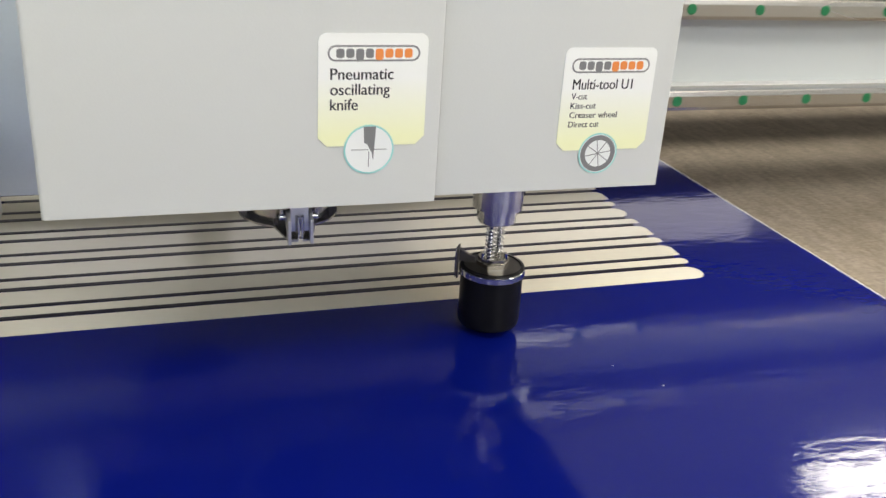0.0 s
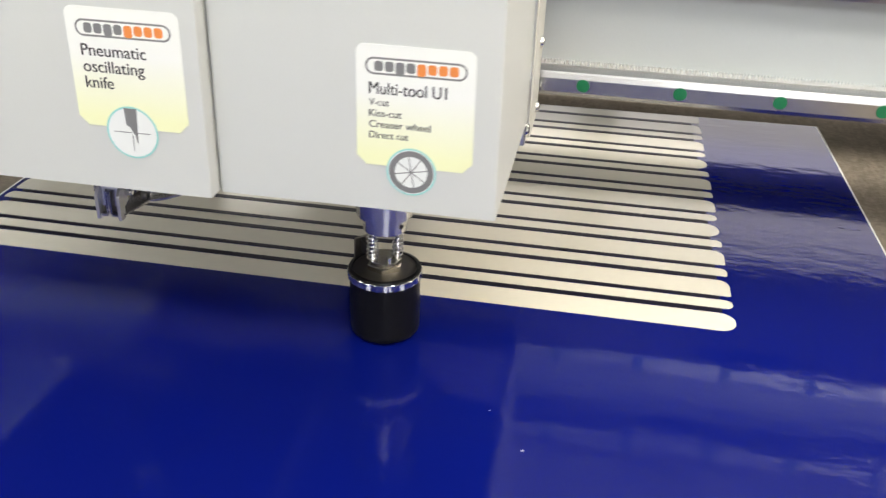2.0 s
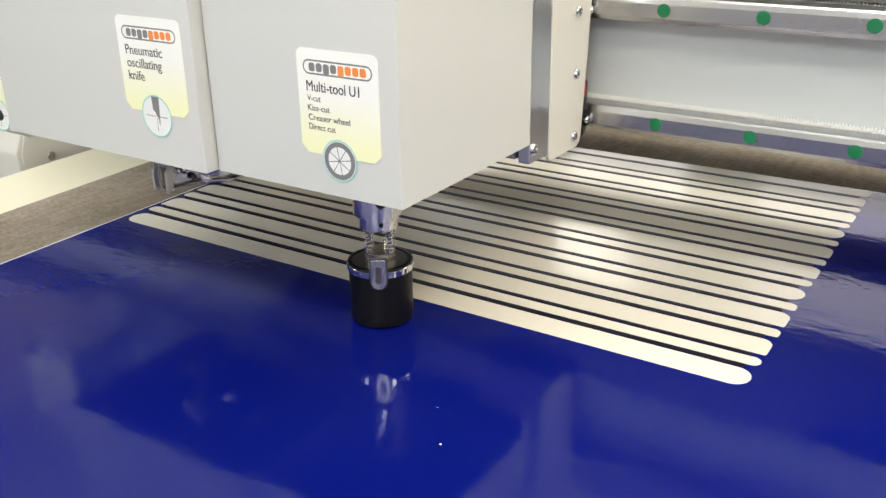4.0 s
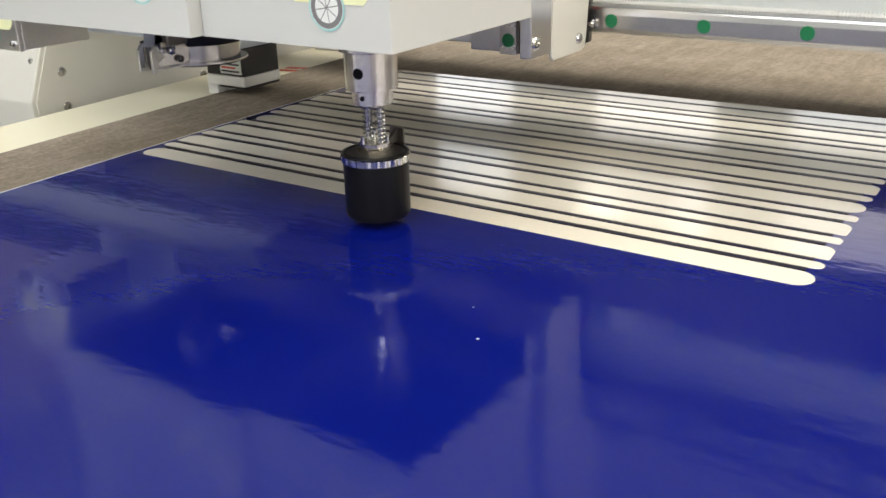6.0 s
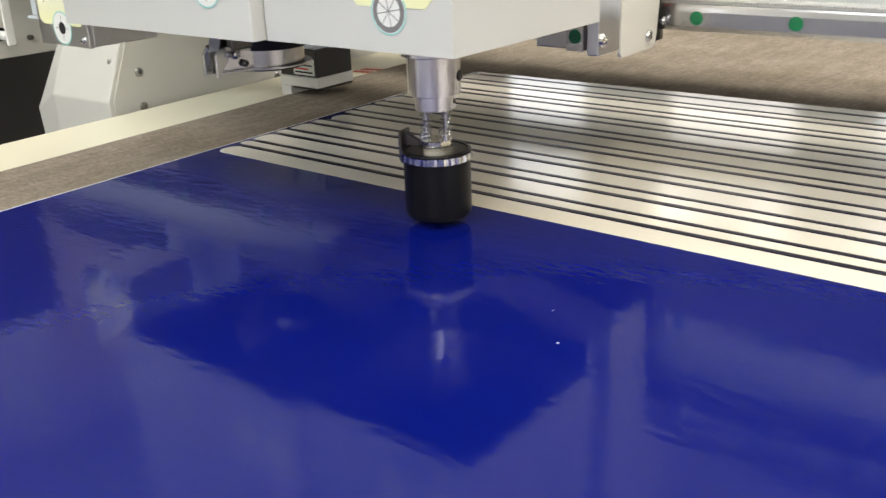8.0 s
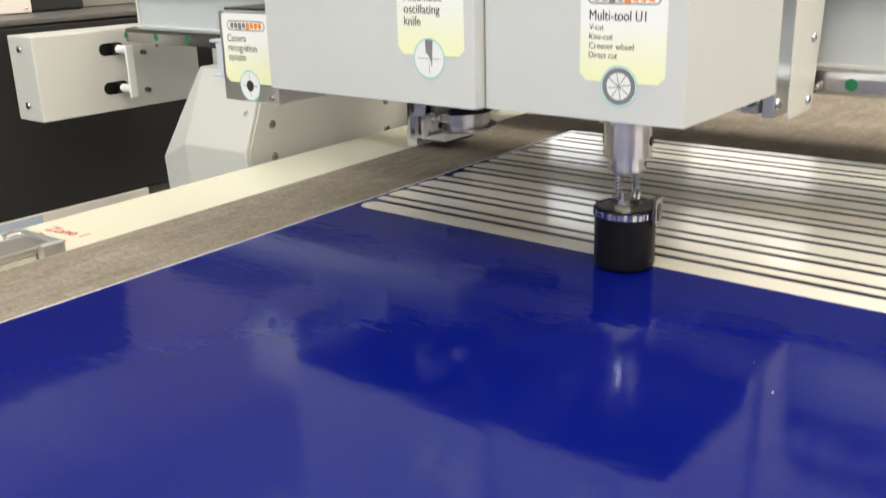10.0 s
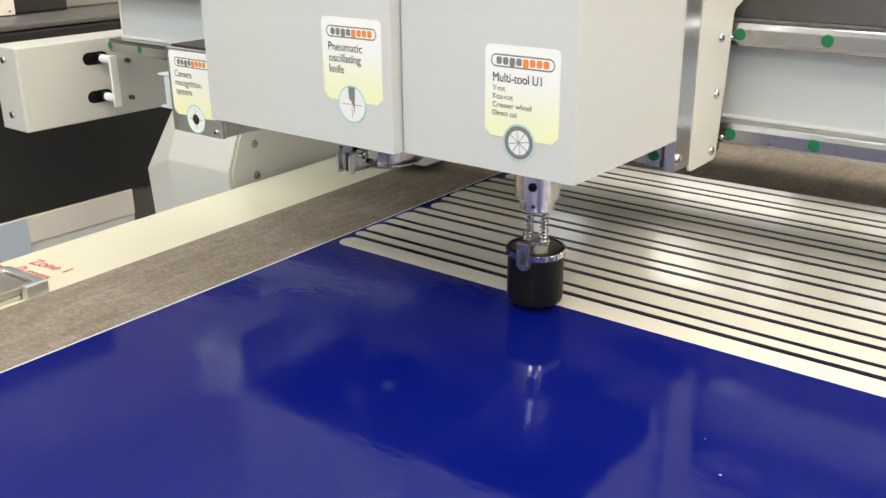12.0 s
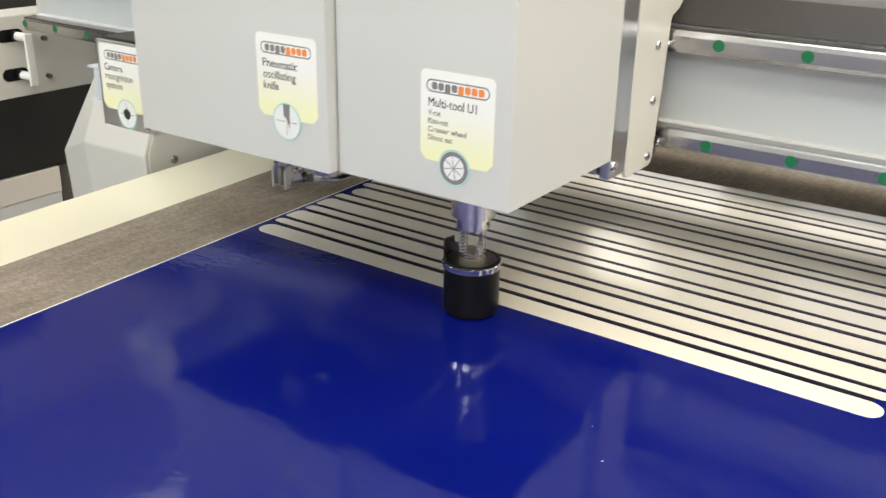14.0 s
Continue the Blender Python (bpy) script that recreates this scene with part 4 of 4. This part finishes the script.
# ---- spring-loaded tool foot ----
def tool_foot():
    f = thing("cutting_tool", "black round creasing tool with chrome rim and springs", "cutting tool")
    part("shoe", lathe([(0.0160, 0.0), (0.0180, 0.0005), (0.0188, 0.0018), (0.0191, 0.0045), (0.0191, 0.0331), (0.0175, 0.0331)], Matrix(), 64), BLACK, f, "black plastic shoe", True)
    # knurled rim
    bm, n = bmesh.new(), 96
    rings = []
    for r, z in ((0.0190, 0.0332), (0.0199, 0.0333), (0.0202, 0.0336), (0.0202, 0.0372), (0.0199, 0.0375), (0.0192, 0.0375)):
        rings.append([bm.verts.new(((r - (0.00060 if q % 4 < 2 else 0)) * math.cos(2 * math.pi * q / n), (r - (0.00060 if q % 4 < 2 else 0)) * math.sin(2 * math.pi * q / n), z)) for q in range(n)])
    for a, b in zip(rings, rings[1:]):
        for q in range(n):
            bm.faces.new((a[q], a[(q + 1) % n], b[(q + 1) % n], b[q]))
    part("rim", bm, CHROME, f, "bright knurled chrome rim")
    part("shoulder", lathe([(0.0196, 0.0376), (0.0198, 0.0380), (0.0194, 0.0387), (0.0176, 0.0390), (0.0172, 0.0380)], Matrix(), 56), BLACK, f, "black shoulder ring above the rim", True)
    part("top_disc", lathe([(0.0171, 0.0370), (0.0171, 0.0384), (0.0060, 0.0388)], Matrix(), 48), DARKSTEEL, f, "dark turned top disc")
    nut = part("nut", lathe([(0.0100, 0.0386), (0.0100, 0.0412), (0.0095, 0.0416), (0.004, 0.0416)], pose(0, 0, 0, 0, 0, 15), 6), BRASS, f, "bright hexagonal nut")
    part("collar", lathe([(0.0090, 0.0416), (0.0092, 0.0419), (0.0092, 0.0440), (0.0088, 0.0444), (0.0030, 0.0444)], Matrix(), 8), BRASS, nut, "bright eight-sided collar")
    for i in range(3):
        a = radians(120 * i + 40)
        part("stud", lathe([(0.0012, 0.0440), (0.0012, 0.0476), (0.0008, 0.0482)], pose(0.0079 * math.cos(a), 0.0079 * math.sin(a), 0), 14), CHROME, f, "", True)
    for s in (-1, 1):
        p = part("guide_pin", lathe([(0.0014, 0.040), (0.0014, 0.0800)], pose(0.0025 * s, 0.0065 * s, 0), 16), CHROME, f, "bright guide pin", True)
        part("spring", helix(0.0028, 0.00042, 0.029, 12, pose(0.0025 * s, 0.0065 * s, 0.0444)), CHROME, p, "steel coil spring", True)
    part("blade", prism([(-0.0030, -0.0012), (0.0025, -0.0012), (0.0030, 0.004), (-0.0030, 0.004)], 0.0008, pose(0, 0.0004, 0.0, 90)), STEEL, f, "thin steel blade tip")
    part("slit", box(-0.0004, 0.0004, -0.01925, -0.0184, 0.010, 0.0330), BLACK, f, "narrow dark slit")
    # upright thumb lever on the rim, pointing along +x
    tab = rounded(0.0104, 0.0205, (0.0048, 0.0048, 0.0012, 0.0012), 6)
    lever = part("lever", prism(tab, 0.0012, pose(0.0206, 0, 0.0378, 90, 0, 90), 0.0003), DARKSTEEL, f, "dark steel thumb lever")
    part("lever_tip", prism(rounded(0.0086, 0.0186, (0.0041, 0.0041, 0.001, 0.001), 6), 0.0009, pose(0.0219, 0, 0.0376, 90, 0, 90), 0.0003), STEEL, lever, "rounded bright lever face")
    part("lever_slot", prism(rounded(0.0036, 0.0108, (0.0017,) * 4, 5), 0.0002, pose(0.0229, 0, 0.0376, 90, 0, 90)), DARKSTEEL, lever, "dark oval slot")
    part("lever_arm", prism([(0.0106, 0.0392), (0.0110, 0.0424), (0.0150, 0.0440), (0.0205, 0.0472), (0.0205, 0.0392)], 0.0026, pose(0, 0.0013, 0, 90)), DARKSTEEL, lever, "dark steel fin behind the lever")
    return f


# ---- neighbouring machine and clutter seen past the rail ----
def surroundings():
    n = thing("neighbour_machine", "dark panelled machine standing beside the cutter", "machine", (-0.9, 0.3, -0.86))
    up = 0.86
    part("side_panel", box(-0.55, 0.24, -1.4, 1.9, up - 0.130, up + 0.112, 0.004), BLACKPAINT, n, "matt black side panel")
    part("top_edge", box(-0.55, 0.243, -1.4, 1.9, up + 0.1122, up + 0.120, 0.002), EDGE, n, "worn dark grey top edge")
    part("upper_box", box(-0.75, 0.14, -1.2, -0.065, up + 0.1205, up + 0.42, 0.004), BLACKPAINT, n, "black cabinet")
    part("rear_ledge", box(-0.50, 0.115, -0.06, 1.3, up + 0.1205, up + 0.1400, 0.002), TAUPE, n, "taupe ledge")
    part("rear_rail", box(-0.50, 0.100, -0.06, 1.3, up + 0.1402, up + 0.1450, 0.001), DARKSTEEL, n)
    # unseen upper part is raised to block the wall's reflection in the film
    part("rear_box", box(-0.50, 0.060, -0.05, 1.3, up + 0.1452, up + 0.62, 0.002), TAUPE, n, "tall taupe rear box")
    panel = part("cover_panel", box(0.1402, 0.1450, -0.70, -0.147, up + 0.1210, up + 0.164, 0.0015), SHELF, n, "cream access panel")
    for y, z in ((-0.156, 0.127), (-0.156, 0.157), (-0.30, 0.127), (-0.30, 0.157)):
        screw(panel, pose(0.1450, y, up + z, 0, 90), 0.0020)
    part("base_slab", box(-0.50, 0.2405, -1.40, -0.0640, up - 0.1680, up - 0.1305, 0.001), SHELF, n, "pale beige base slab")
    part("lower_panel", box(-0.50, 0.2380, -1.40, -0.0640, up - 0.40, up - 0.1683, 0.001), WHITE, n, "white lower panel")
    part("rear_lower_panel", box(-0.50, 0.2300, -0.0635, 1.80, up - 0.40, up - 0.1305, 0.001), EDGE, n, "dark brown rear panel")
    part("plastic_sheet", box(0.2407, 0.2413, -0.75, -0.2294, up - 0.40, up - 0.1320), PALEBLUE, n, "pale blue plastic sheet")
    part("lower_body", box(-0.50, 0.20, -1.40, 1.80, 0, up - 0.4005, 0.006), CREAM, n, "cream lower body")


def turn_rows():
    """Angle of the tool's lever, degrees about z; it is turned to follow the cut."""
    keys = [(0.0, 158), (0.1, 125), (0.4, 115), (0.5, 100), (0.6, 70), (0.7, 16), (0.9, 16), (1.0, 20), (1.1, -75), (1.2, -88), (1.4, -90), (1.5, 176), (1.6, 176), (1.8, 160), (2.0, 140), (2.2, 100), (2.3, 66), (2.5, 42), (2.7, 20),
            (4.8, -105), (4.9, -65), (5.0, -56), (5.1, 8), (5.2, 20), (5.4, 24), (5.5, 87), (5.6, 84), (5.9, 88), (6.0, 90), (6.1, 36), (6.3, 36), (6.5, 62), (6.6, 135), (6.8, 152), (7.0, -107), (7.2, -110),
            (9.3, 90), (9.6, 88), (9.7, 30), (9.8, 0), (10.1, 0), (10.2, -66), (10.5, -70), (10.6, -155), (11.3, -157), (11.4, -250), (11.5, 22), (11.9, 14), (12.0, -80), (12.3, -78), (12.4, -158), (12.8, -162), (12.9, 5), (13.0, -4), (13.3, -2), (13.4, -78), (13.5, -80), (13.7, -80), (13.8, -165), (13.9, -176), (14.0, 172)]
    out, now = [], None
    for t, a in keys:
        if now is None:
            out.append((t, a))
        else:
            t0, a0 = now
            d = (a - a0 + 180) % 360 - 180
            steps = max(1, math.ceil(abs(d) / 60))
            for k in range(1, steps + 1):
                out.append((t0 + (t - t0) * k / steps, a0 + d * k / steps))
            a = a0 + d
        now = (t, a)
    return out


def between(t, column):
    for (t0, *a), (t1, *b) in zip(MOVES, MOVES[1:]):
        if t <= t1:
            w = max(0, (t - t0) / (t1 - t0))
            return a[column] * (1 - w) + b[column] * w
    return MOVES[-1][column + 1]


room()
table()
sheet()
GANTRY = gantry()
CARRIAGE = carriage()
HEAD, CHUCK = tool_head()
FOOT = tool_foot()
surroundings()


def motions():
    turns = turn_rows()
    times = sorted({round(t, 4) for t, *_ in MOVES} | {round(t, 4) for t, a in turns})

    def angle(t):
        for (t0, a0), (t1, a1) in zip(turns, turns[1:]):
            if t <= t1:
                return a0 + (a1 - a0) * max(0, (t - t0) / (t1 - t0))
        return turns[-1][1]

    places = [(t, between(t, 0), between(t, 1), between(t, 2)) for t in times]
    walk(GANTRY, [(t, pose(0, y, 0)) for t, x, y, z in places])
    walk(CARRIAGE, [(t, pose(x, y, 0)) for t, x, y, z in places])
    walk(HEAD, [(t, pose(x, y, z)) for t, x, y, z in places])
    walk(CHUCK, [(t, pose(0.3116, -0.041, 0, 0, 0, angle(t))) for t in times])
    rows = []
    for t, x, y, z in places:
        # the tool is set down while the head is low
        lift = 0.0003 + 0.0046 * min(1, max(0, (z + 0.0105) / 0.004))
        rows.append((t, pose(0.3116 + x, -0.041 + y, lift, 0, 0, angle(t))))
    walk(FOOT, rows)


motions()
